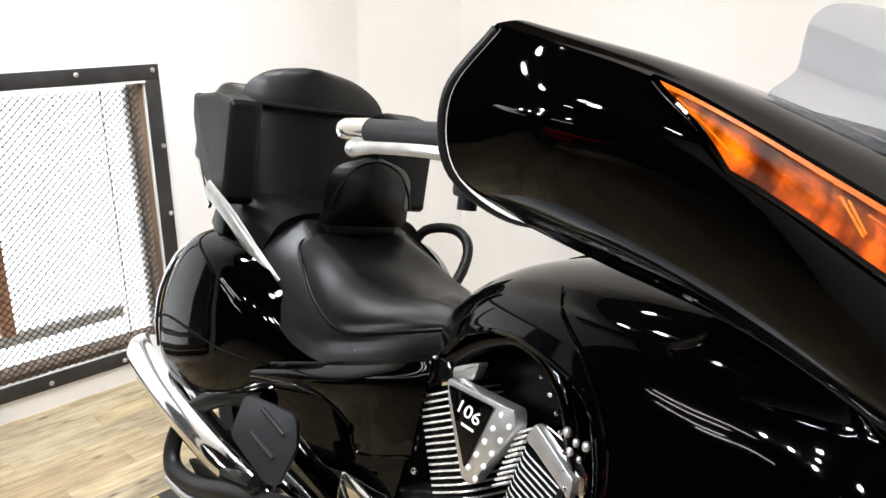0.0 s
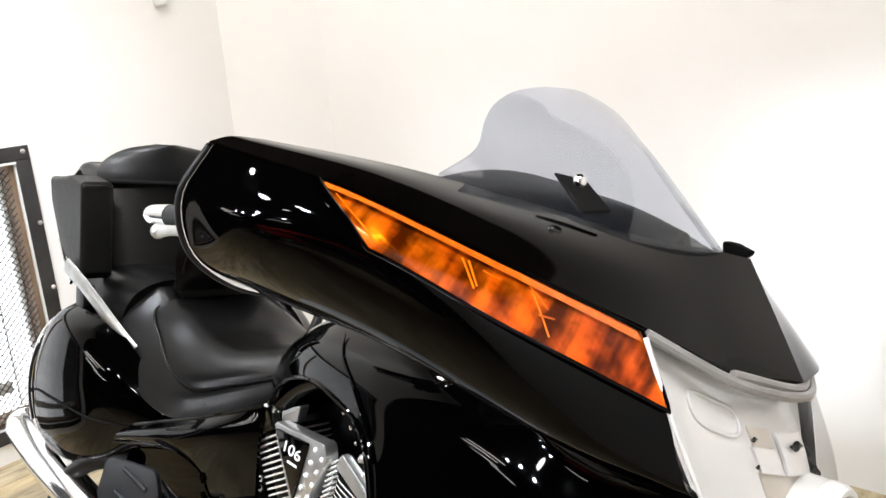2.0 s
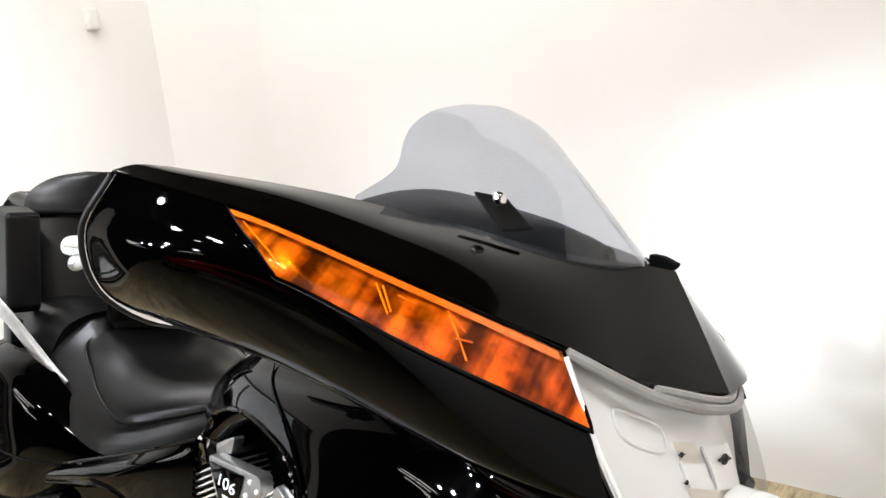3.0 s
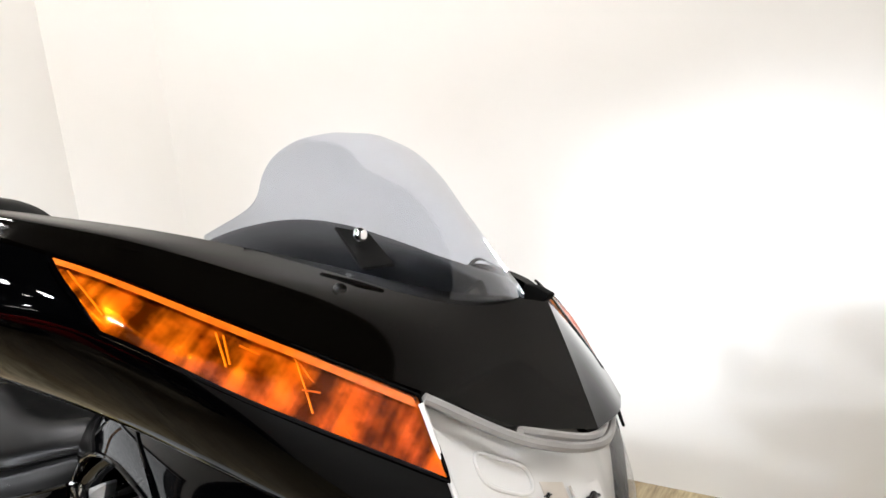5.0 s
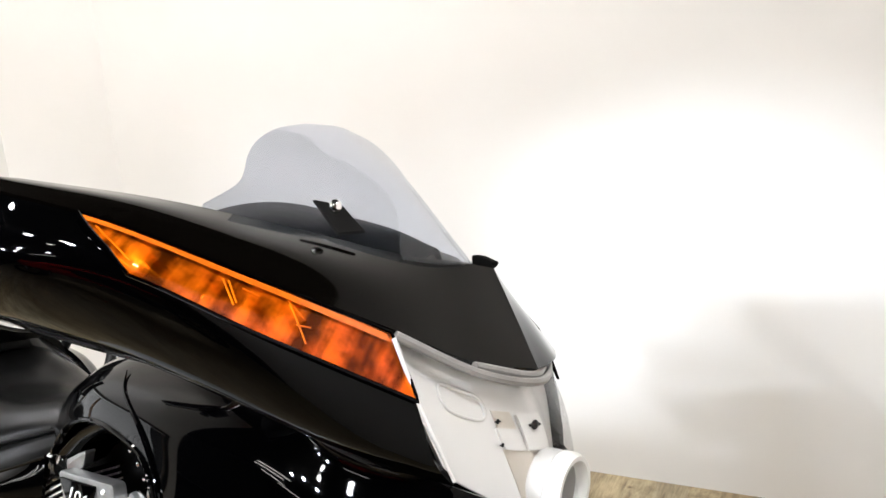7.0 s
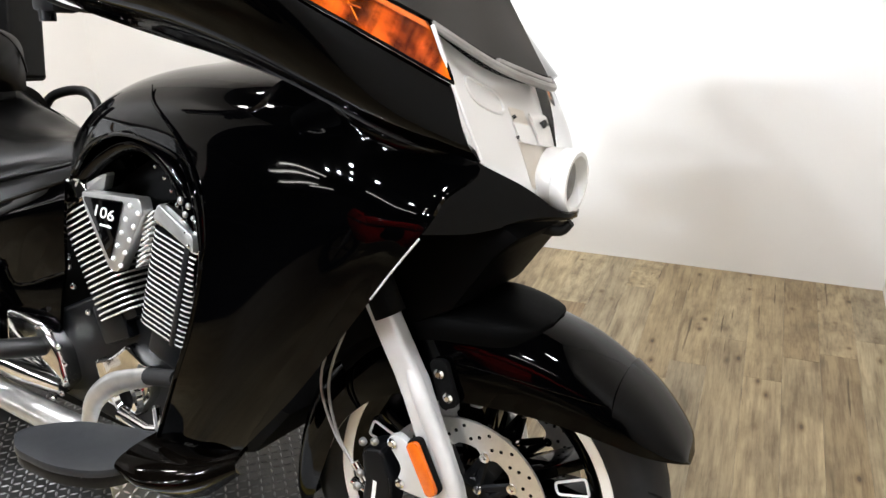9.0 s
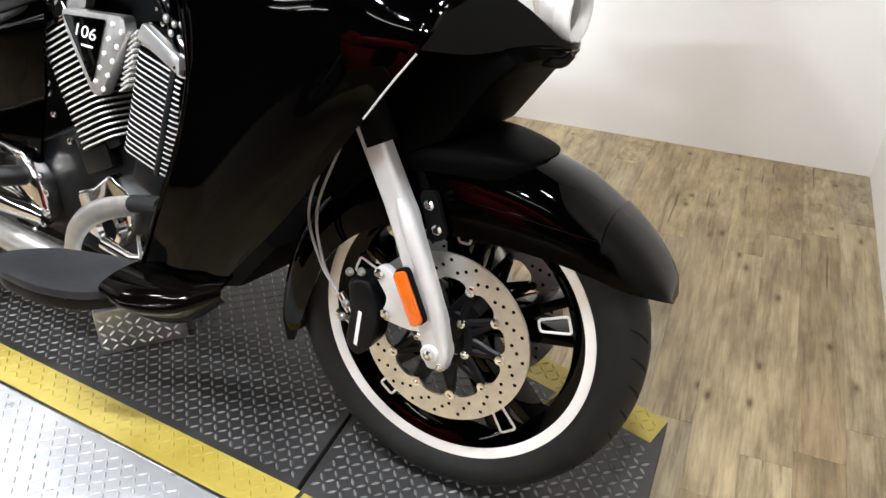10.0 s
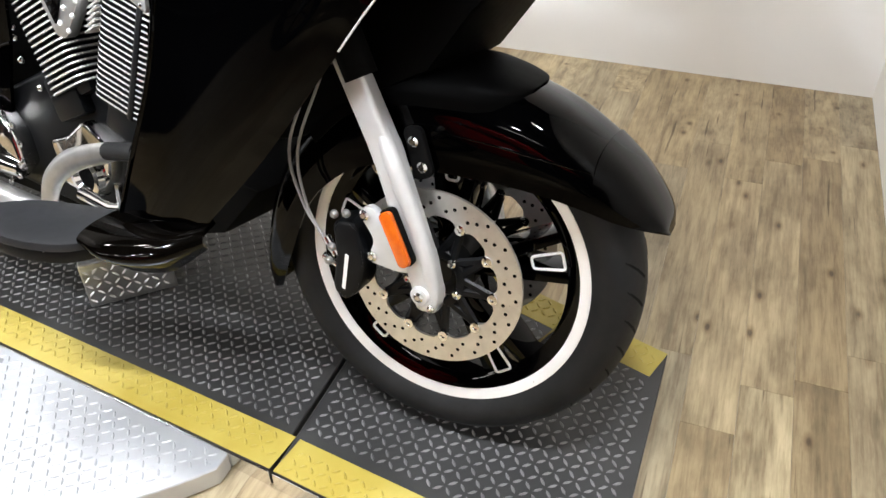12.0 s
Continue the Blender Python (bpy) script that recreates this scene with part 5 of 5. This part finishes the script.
part("grip_cap", tube([(-0.845, -0.393, 1.086), (-0.832, -0.392, 1.088), (-0.775, -0.387, 1.093)], [0.012, 0.0165, 0.0185], 16, 10), CHROME, bar, "bright metal grip end")
part("brake_lever", tube([(-0.800, -0.398, 1.066), (-0.74, -0.402, 1.075), (-0.65, -0.396, 1.085), (-0.575, -0.378, 1.090), (-0.545, -0.355, 1.095)], [0.0115, 0.008, 0.008, 0.009, 0.010], 12, 24, True, 0.7), CAST, bar, "grey brake lever")
part("lever_ball", ball((-0.800, -0.398, 1.066), 0.0125, 14), CAST, bar)
part("switch_box", block((0.05, 0.045, 0.055), (-0.560, -0.365, 1.070), 0.008), ENGINE, bar, "black switch housing")
part("lever_pivot", tube([(-0.57, -0.375, 1.098), (-0.565, -0.375, 1.030)], 0.012, 10), ENGINE, bar)

# --- rider seat, backrest, passenger seat
def saddle(stations):
    rows = []
    for x, c, *pts in stations:
        rows.append([(x, -y, z) for y, z in reversed(pts)] + [(x, 0.0, c)])
    return mirrored(rows)


SEAT = [
    (-0.945, 0.762, (0.026, 0.760), (0.052, 0.740), (0.064, 0.718), (0.072, 0.690)),
    (-1.030, 0.756, (0.072, 0.750), (0.126, 0.708), (0.142, 0.682), (0.152, 0.655)),
    (-1.120, 0.744, (0.118, 0.740), (0.184, 0.682), (0.202, 0.652), (0.212, 0.622)),
    (-1.220, 0.746, (0.128, 0.750), (0.192, 0.702), (0.222, 0.662), (0.234, 0.625)),
    (-1.310, 0.766, (0.122, 0.776), (0.178, 0.742), (0.222, 0.692), (0.238, 0.650)),
    (-1.400, 0.798, (0.110, 0.808), (0.154, 0.788), (0.214, 0.734), (0.236, 0.685)),
    (-1.470, 0.838, (0.105, 0.842), (0.140, 0.832), (0.210, 0.775), (0.234, 0.710)),
]
seat = add("rider_seat", patch(saddle(SEAT), 49, 40, 0.02), LEATHER, "black leather rider seat with stitched panels")
PUFF = []
for n, (x, c, a, b, *_) in enumerate(SEAT[:-1]):
    f = 0.35 if n in (0, 5) else 1.0
    PUFF.append([(x, -b[0], b[1] + 0.001), (x, -b[0] * 0.90, b[1] + (a[1] - b[1]) * 0.40 + 0.010 * f), (x, -a[0] * 0.92, a[1] + 0.018 * f), (x, -a[0] * 0.45, (a[1] + c) / 2 + 0.020 * f), (x, 0, c + 0.020 * f)])
part("seat_cushion", patch(mirrored(PUFF), 41, 34, 0.006), LEATHER, seat, "padded seat cushion with a welted edge")
welt = [(x, -b[0] - 0.0015, b[1] + 0.0025) for x, c, a, b, *_ in SEAT[:-1]]
part("seat_welt", tube(welt + [(-1.412, -0.08, 0.812), (-1.414, 0.0, 0.808), (-1.412, 0.08, 0.812)] + [(x, -y, z) for x, y, z in reversed(welt)], 0.0034, 8, 90), LEATHER, seat, "leather welt round the cushion")
rest = add("rider_backrest", patch([[(-1.405 + 0.05 * (1 - s * s) * (1 - 0.7 * v * v), 0.006 + 0.112 * s * math.sqrt(max(0.03, 1 - max(0, v) ** 2.6)), 0.912 + 0.078 * v) for s in (-1, -0.7, -0.3, 0, 0.3, 0.7, 1)] for v in (-1, -0.6, -0.1, 0.4, 0.75, 1.0)], 25, 20, 0.045), LEATHER, "padded black leather rider backrest")
part("backrest_piping", tube([(-1.385, 0.006 + 0.104 * math.cos(a) * 1.0, 0.862 + 0.122 * math.sin(a)) if math.sin(a) > 0 else (-1.385, 0.006 + 0.104 * math.cos(a), 0.850) for a in [radians(8 + 164 * k / 24) for k in range(25)]], 0.003, 6, 40), LEATHER, rest)
part("backrest_base", block((0.05, 0.18, 0.05), (-1.425, 0, 0.835), 0.012), PLASTIC, rest)
passenger = add("passenger_seat", patch(saddle([
    (-1.455, 0.848, (0.110, 0.848), (0.175, 0.826), (0.208, 0.780), (0.230, 0.710)),
    (-1.560, 0.852, (0.120, 0.856), (0.182, 0.832), (0.215, 0.790), (0.232, 0.720)),
    (-1.680, 0.850, (0.120, 0.856), (0.182, 0.832), (0.215, 0.795), (0.232, 0.740)),
    (-1.760, 0.870, (0.120, 0.872), (0.175, 0.850), (0.205, 0.815), (0.220, 0.760)),
]), 37, 18, 0.02), LEATHER, "black leather passenger seat")
back = add("passenger_backrest", patch([[(-1.71 - 0.045 * v + 0.05 * (1 - s * s), 0.035 + 0.200 * s * (1 - 0.10 * max(0, v)), 0.940 + 0.125 * v) for s in (-1, -0.75, -0.35, 0, 0.35, 0.75, 1)] for v in (-1, -0.4, 0.2, 0.7, 1.0)], 29, 18, 0.06), LEATHER, "wide black leather passenger backrest")
part("centre_pad", patch([[(-1.712 - 0.045 * v + 0.05 * (1 - (0.62 * s) ** 2) - 0.016 * s ** 4, 0.030 + 0.125 * s * math.sqrt(max(0.05, 1 - max(0, v) ** 3)), 0.925 + 0.115 * v) for s in (-1, -0.75, -0.35, 0, 0.35, 0.75, 1)] for v in (-1, -0.5, 0.0, 0.5, 0.85, 1.0)], 29, 20, 0.008), LEATHER, back, "raised centre pad of the backrest")
# Shade between the pads, put in as a dark tube.
part("pad_gap_shade", tube([(-1.745 + 0.055 * (1 - s * s), 0.035 + 0.205 * s, 1.064) for s in (-1, -0.6, -0.2, 0.2, 0.6, 1)], 0.007, 8, 30), DARK, back, "dark tube for the shaded gap under the upper pad")
part("head_pad", patch([[(-1.755 - 0.05 * v + 0.05 * (1 - s * s) * (1 - v * v * 0.5), 0.030 + 0.205 * s * math.sqrt(max(0.02, 1 - v ** 2.2)), 1.062 + 0.104 * v) for s in (-1, -0.75, -0.35, 0, 0.35, 0.75, 1)] for v in (0, 0.3, 0.6, 0.85, 1.0)], 29, 18, 0.08), LEATHER, back, "domed upper pad")

# --- trunk and its arm pods
trunk = add("trunk", prism(rounded([(-1.84, 0.84), (-1.84, 1.085), (-2.02, 1.10), (-2.18, 1.02), (-2.20, 0.86)], 0.03), -0.13, 0.20, "xz", 0.02, 3), GLOSS, "glossy black rear trunk")
for sgn in (-1, 1):
    inner, outer = (-0.185, -0.262) if sgn < 0 else (0.205, 0.305)
    pod = prism(rounded([(-1.60, 0.838), (-1.665, 0.828), (-1.77, 0.900), (-1.845, 1.005), (-1.855, 1.062), (-1.70, 1.082), (-1.60, 1.070)], 0.010), min(inner, outer), max(inner, outer), "xz", 0.010, 3)
    part("arm_pod", pod, PLASTIC, trunk, "black moulded arm pod")
    part("pod_trim", tube([(-1.785, sgn * 0.258, 0.905), (-1.73, sgn * 0.262, 0.862), (-1.67, sgn * 0.262, 0.815)], 0.009, 10, 16, True, 0.5), CHROME, trunk, "bright trim under the pod")
rail = add("grab_rail", tube([(-1.66, -0.275, 0.86), (-1.55, -0.262, 0.82), (-1.42, -0.235, 0.745), (-1.37, -0.215, 0.705)], 0.021, 12, 20, True, 0.35), CAST, "flat grey passenger grab rail")
add("grab_handle", tube([(-1.32, 0.19, 0.66), (-1.33, 0.25, 0.74), (-1.36, 0.280, 0.80), (-1.43, 0.285, 0.825), (-1.53, 0.27, 0.80), (-1.56, 0.25, 0.74)], 0.013, 12, 26), PLASTIC, "black passenger grab handle")
add("rail_mount", block((0.06, 0.03, 0.07), (-1.60, -0.25, 0.79), 0.008), ENGINE)

# --- saddlebags, side covers
BAG = [
    [(-1.205, -0.190, 0.612), (-1.36, -0.226, 0.726), (-1.50, -0.236, 0.776), (-1.64, -0.238, 0.778), (-1.712, -0.236, 0.736)],
    [(-1.212, -0.206, 0.602), (-1.37, -0.272, 0.690), (-1.51, -0.300, 0.738), (-1.65, -0.302, 0.736), (-1.732, -0.295, 0.688)],
    [(-1.230, -0.222, 0.585), (-1.38, -0.296, 0.620), (-1.53, -0.326, 0.645), (-1.67, -0.330, 0.640), (-1.750, -0.325, 0.600)],
    [(-1.262, -0.232, 0.556), (-1.40, -0.300, 0.552), (-1.55, -0.332, 0.556), (-1.68, -0.337, 0.545), (-1.752, -0.332, 0.518)],
    [(-1.300, -0.228, 0.520), (-1.42, -0.292, 0.480), (-1.56, -0.324, 0.470), (-1.68, -0.330, 0.455), (-1.738, -0.326, 0.438)],
    [(-1.330, -0.215, 0.470), (-1.44, -0.270, 0.420), (-1.56, -0.300, 0.395), (-1.68, -0.306, 0.380), (-1.715, -0.302, 0.376)],
]
for flipped in (False, True):
    bag = add("saddlebag", patch(flip(BAG) if flipped else BAG, 30, 30, 0.012), GLOSS, "glossy black saddlebag")
    sgn = 1 if flipped else -1
    part("bag_seam", tube([(x, sgn * (abs(y) + 0.001), z) for x, y, z in BAG[3]], 0.0028, 6, 40), DARK, bag, "dark seam between lid and bag")
    part("bag_edge_strip", tube([(-1.716, sgn * 0.236, 0.734), (-1.738, sgn * 0.294, 0.686), (-1.756, sgn * 0.324, 0.598), (-1.758, sgn * 0.331, 0.518), (-1.745, sgn * 0.326, 0.446)], 0.013, 10, 24, True, 0.7), CHROME, bag, "bright strip down the bag's rear edge")
add("bag_core", prism([(-1.22, 0.58), (-1.40, 0.72), (-1.75, 0.74), (-1.80, 0.50), (-1.5, 0.46), (-1.30, 0.54)], -0.225, 0.225, "xz", 0.02), DARK, "dark bag inner shell")
COVER = [
    [(-0.840, -0.178, 0.731), (-0.935, -0.200, 0.692), (-1.062, -0.220, 0.644), (-1.223, -0.240, 0.587), (-1.441, -0.258, 0.507)],
    [(-0.835, -0.185, 0.690), (-0.945, -0.222, 0.660), (-1.060, -0.242, 0.620), (-1.205, -0.256, 0.578), (-1.420, -0.266, 0.505)],
    [(-0.845, -0.183, 0.640), (-0.955, -0.220, 0.618), (-1.055, -0.243, 0.598), (-1.180, -0.256, 0.567), (-1.390, -0.266, 0.503)],
    [(-0.866, -0.172, 0.542), (-0.992, -0.195, 0.495), (-1.012, -0.218, 0.553), (-1.110, -0.244, 0.571), (-1.366, -0.260, 0.501)],
]
cover = add("side_cover", patch(COVER, 40, 22, 0.008), GLOSS, "glossy black side cover under the seat")
for line in (COVER[0], COVER[3]):
    part("cover_edge", tube(line, 0.0036, 8, 50), GLOSS, cover, "rolled edge of the side cover")
add("lower_cover", patch([[(-0.90, -0.150, 0.55), (-1.05, -0.175, 0.565), (-1.20, -0.200, 0.525), (-1.40, -0.230, 0.47)], [(-0.93, -0.150, 0.40), (-1.06, -0.170, 0.40), (-1.20, -0.190, 0.38), (-1.40, -0.210, 0.36)], [(-0.95, -0.140, 0.28), (-1.06, -0.150, 0.27), (-1.20, -0.160, 0.26), (-1.40, -0.180, 0.26)]], 20, 14, 0.008), GLOSS, "dark lower side panel")

# --- passenger board, folded up, and the tip-over bar
pad = add("passenger_footboard", prism(rounded([(-0.085, 0.06), (0.050, 0.075), (0.085, 0.02), (0.085, -0.075), (0.055, -0.085), (-0.075, -0.035)], 0.02, 5), -0.008, 0.008, "xz", 0.003), BOARD, "folded-up black passenger footboard", at=Matrix.Translation((-1.188, -0.290, 0.452)) @ Matrix.Rotation(radians(34), 4, "Z") @ Matrix.Rotation(radians(14), 4, "Y") @ Matrix.Rotation(radians(-14), 4, "X") @ Matrix.Diagonal((0.86, 1, 0.92, 1)))
for k in range(2):
    part("board_rib", tube([(-0.030, -0.010, 0.052 - 0.055 * k), (0.045, -0.010, 0.028 - 0.055 * k)], 0.006, 8), BOARD, pad)
part("board_pivot", block((0.03, 0.03, 0.06), (0.03, 0.012, -0.09), 0.005), ENGINE, pad)
guard = add("tip_over_bar", tube([(-1.34, -0.225, 0.455), (-1.46, -0.270, 0.420), (-1.57, -0.305, 0.335), (-1.59, -0.325, 0.255), (-1.545, -0.335, 0.215), (-1.42, -0.330, 0.235), (-1.25, -0.315, 0.300), (-1.10, -0.280, 0.345), (-0.98, -0.200, 0.36), (-0.94, -0.12, 0.36)], 0.022, 14, 60, True, 0.8), PLASTIC, "thick black tip-over bar")
part("bar_plate", prism(rounded([(-1.52, 0.245), (-1.42, 0.30), (-1.15, 0.36), (-1.20, 0.31), (-1.45, 0.235)], 0.02), -0.315, -0.285, "xz", 0.006), PLASTIC, guard)
part("silver_strip", tube([(-1.54, -0.352, 0.195), (-1.40, -0.348, 0.215), (-1.22, -0.332, 0.285), (-1.08, -0.302, 0.36)], 0.007, 8, 20), CAST, guard, "grey strip along the bar")

# --- exhaust
muffler = add("muffler", tube([(-1.950, -0.300, 0.360), (-1.915, -0.300, 0.358), (-1.70, -0.300, 0.335), (-1.40, -0.285, 0.315), (-1.20, -0.24, 0.28)], [0.044, 0.052, 0.050, 0.044, 0.036], 24, 30), CHROME, "long chrome muffler")
# Shaded bore of the muffler, put in as a flat dark disc.
part("muffler_bore", lathe([(0.0001, -0.001), (0.036, -0.001)], 20, (0, 0, 0), "x"), DARK, muffler, at=Matrix.Translation((-1.952, -0.300, 0.361)) @ Matrix.Rotation(radians(-8), 4, "Y"))
add("exhaust_pipe", tube([(-1.20, -0.235, 0.270), (-1.0, -0.205, 0.232), (-0.85, -0.19, 0.215), (-0.70, -0.16, 0.20)], 0.029, 16, 20), CAST, "brushed exhaust pipe")
add("exhaust_shield", tube([(-1.22, -0.225, 0.335), (-1.02, -0.19, 0.30), (-0.90, -0.17, 0.285)], [0.034, 0.030, 0.02], 14, 14, True, 0.7), CHROME, "chrome exhaust heat shield")

# --- rear wheel, mostly hidden
rw = add("rear_wheel", lathe([(0.235, -0.07), (0.26, -0.088), (0.285, -0.088), (0.305, -0.07), (0.322, -0.03), (0.325, 0.0), (0.322, 0.03), (0.305, 0.07), (0.285, 0.088), (0.26, 0.088), (0.235, 0.07)], 64, (-1.67, 0, 0.325), closed=True), RUBBER, "black rear tyre")
part("rear_rim", lathe([(0.0001, -0.05), (0.05, -0.055), (0.06, -0.02), (0.20, -0.03), (0.238, -0.07), (0.238, 0.07), (0.20, 0.03), (0.06, 0.02), (0.0001, 0.05)], 48, (-1.67, 0, 0.325)), GLOSS, rw)
add("side_stand", tube([(-0.95, 0.16, 0.22), (-0.99, 0.25, 0.08)], 0.014, 10), ENGINE, "black sidestand")

# --- tread-plate stand block by the footboard
stand = tagged(part("stand_block", prism([(-0.0915, 0.0), (0.0915, 0.0), (0.0915, 0.10), (-0.0915, 0.10)], 0.0005, 0.115, "xy", 0.003, 1), CAST, None, "", 30), "silver tread-plate stand block under the motorcycle", "stand")
stand.matrix_world = pose(-0.7375, 0.001, MAT, 0, 0, 44.3)
tagged(part("tread", lugs(lambda x, y: abs(x) < 0.083 and 0.012 < y < 0.105, -0.1, 0.1, 0.0, 0.12, 0.0003), RIMLIP, stand, smooth=0, at=Matrix.Rotation(radians(90), 4, "X")), kind="stuff")

# ---------------------------------------------------------------- unseen red motorcycle, added for the red reflection in the fairing
red = thing("red_motorcycle", pose(-0.52, -2.50, 0.0, 0, 0, 174), "red motorcycle out of view, added for its red reflection in the fairing", "motorcycle")


def red_wheel(x):
    w = part("wheel", lathe([(0.225, -0.05), (0.26, -0.062), (0.295, -0.05), (0.315, 0.0), (0.295, 0.05), (0.26, 0.062), (0.225, 0.05)], 48, (x, 0, 0.315), closed=True), RUBBER, red, "black tyre")
    part("rim", lathe([(0.226, -0.045), (0.205, -0.03), (0.205, 0.03), (0.226, 0.045)], 40, (x, 0, 0.315), closed=True), ENGINE, w)
    for k in range(5):
        a = 2 * math.pi * k / 5
        part("spoke", tube([(x, 0, 0.315), (x + 0.21 * math.cos(a), 0, 0.315 + 0.21 * math.sin(a))], 0.014, 8), ENGINE, w)


for x in (-0.72, 0.72):
    red_wheel(x)
RT = [[(-0.25, 0.10, 0.70), (0.0, 0.15, 0.74), (0.22, 0.14, 0.80), (0.36, 0.08, 0.84)], [(-0.26, 0.11, 0.80), (0.0, 0.17, 0.90), (0.22, 0.16, 0.96), (0.38, 0.09, 0.94)], [(-0.27, 0.0, 0.83), (0.0, 0.0, 0.98), (0.22, 0.0, 1.03), (0.40, 0.0, 0.99)]]
part("fuel_tank", patch([*RT, *flip(RT[:2])[::-1]], 20, 20, 0.01), RED, red, "glossy red tank")
RS = [[(0.05, 0.20, 0.66), (0.30, 0.22, 0.74), (0.52, 0.18, 0.82), (0.72, 0.06, 0.88)], [(0.08, 0.22, 0.46), (0.30, 0.24, 0.52), (0.48, 0.20, 0.62), (0.66, 0.10, 0.72)], [(0.02, 0.18, 0.28), (0.22, 0.20, 0.30), (0.40, 0.17, 0.40), (0.54, 0.10, 0.52)]]
RN = [[(0.30, 0.22, 0.80), (0.50, 0.19, 0.88), (0.70, 0.08, 0.92), (0.76, 0.0, 0.92)], [(0.34, 0.20, 0.96), (0.50, 0.17, 1.00), (0.64, 0.08, 1.02), (0.69, 0.0, 1.02)], [(0.38, 0.15, 1.06), (0.48, 0.13, 1.09), (0.56, 0.06, 1.11), (0.59, 0.0, 1.11)]]
for rows in (RS, RN):
    part("fairing", patch(rows, 18, 14, 0.008), RED, red, "glossy red fairing")
    part("fairing", patch(flip(rows), 18, 14, 0.008), RED, red, "glossy red fairing")
RB = [[(-0.25, 0.10, 0.74), (-0.55, 0.13, 0.80), (-0.85, 0.05, 0.92)], [(-0.25, 0.08, 0.84), (-0.55, 0.10, 0.88), (-0.86, 0.04, 0.97)], [(-0.25, 0.0, 0.85), (-0.55, 0.0, 0.90), (-0.87, 0.0, 0.98)]]
part("tail", patch([*RB, *flip(RB[:2])[::-1]], 16, 14, 0.01), RED, red, "red tail with a black seat")
part("seat", patch([[(-0.22, y, 0.862 - 2.0 * y * y), (-0.40, y * 1.2, 0.868 - 2.0 * y * y), (-0.58, y * 1.1, 0.912 - 2.0 * y * y)] for y in (-0.09, -0.05, 0.0, 0.05, 0.09)], 14, 12, 0.02), LEATHER, red, "black seat")
part("engine", prism(rounded([(-0.30, 0.30), (0.18, 0.26), (0.30, 0.45), (0.20, 0.72), (-0.24, 0.70)], 0.04), -0.13, 0.13, "xz", 0.02), ENGINE, red)
part("swingarm", prism([(-0.28, 0.38), (-0.72, 0.29), (-0.72, 0.34), (-0.28, 0.48)], -0.09, 0.09, "xz", 0.01), ENGINE, red)
for y in (-0.09, 0.09):
    part("fork", tube([(0.72, y, 0.315), (0.50, y, 0.95)], 0.024, 12), ALU, red)
part("handlebar", tube([(0.36, -0.34, 0.98), (0.46, -0.18, 1.00), (0.46, 0.18, 1.00), (0.36, 0.34, 0.98)], 0.014, 10, 24), ENGINE, red)

# ---------------------------------------------------------------- floor planks, laid across the room
floor = tagged(part("floor", join(slab(REAR - T, RIGHT + T, BACK, FAR, -0.10, -0.014), slab(WEST, REAR - T, BACK, -1.12, -0.10, -0.004)), DARK, None, "", 0), "weathered brown wood-look plank floor", kind="structure")
PW, PL = 0.100, 0.92
plank_mesh = finish(block((PW - 0.0004, PL - 0.0004, 0.012), (0, 0, -0.006), 0.0003, 1), "plank", PLANK, 0)
rng = random.Random(5)
near, far_planks = [], []
nx = int((RIGHT - REAR) / PW) + 2
for i in range(nx):
    x = RIGHT - PW / 2 - i * PW
    off = rng.random() * PL
    y = BACK - off
    while y < FAR:
        if -1.6 < x and y + PL > -0.9 or x < -1.6 and y + PL > -0.4:
            near.append((x, y + PL / 2))
        else:
            far_planks.append((x, y + PL / 2))
        y += PL
for x, y in near:
    ob = new("plank", plank_mesh)
    ob.parent = floor
    lo, hi = max(BACK, y - PL / 2), min(FAR, y + PL / 2)
    ob.matrix_basis = Matrix.Translation((x, (lo + hi) / 2, 0)) @ Matrix.Diagonal((1, (hi - lo) / PL, 1, 1))
rest_bm = bmesh.new()
for x, y in far_planks:
    join(rest_bm, block((PW - 0.0012, PL - 0.0012, 0.012), (x, y, -0.006), 0))
tagged(part("far_planks", rest_bm, PLANK, floor, "", 0), kind="stuff")
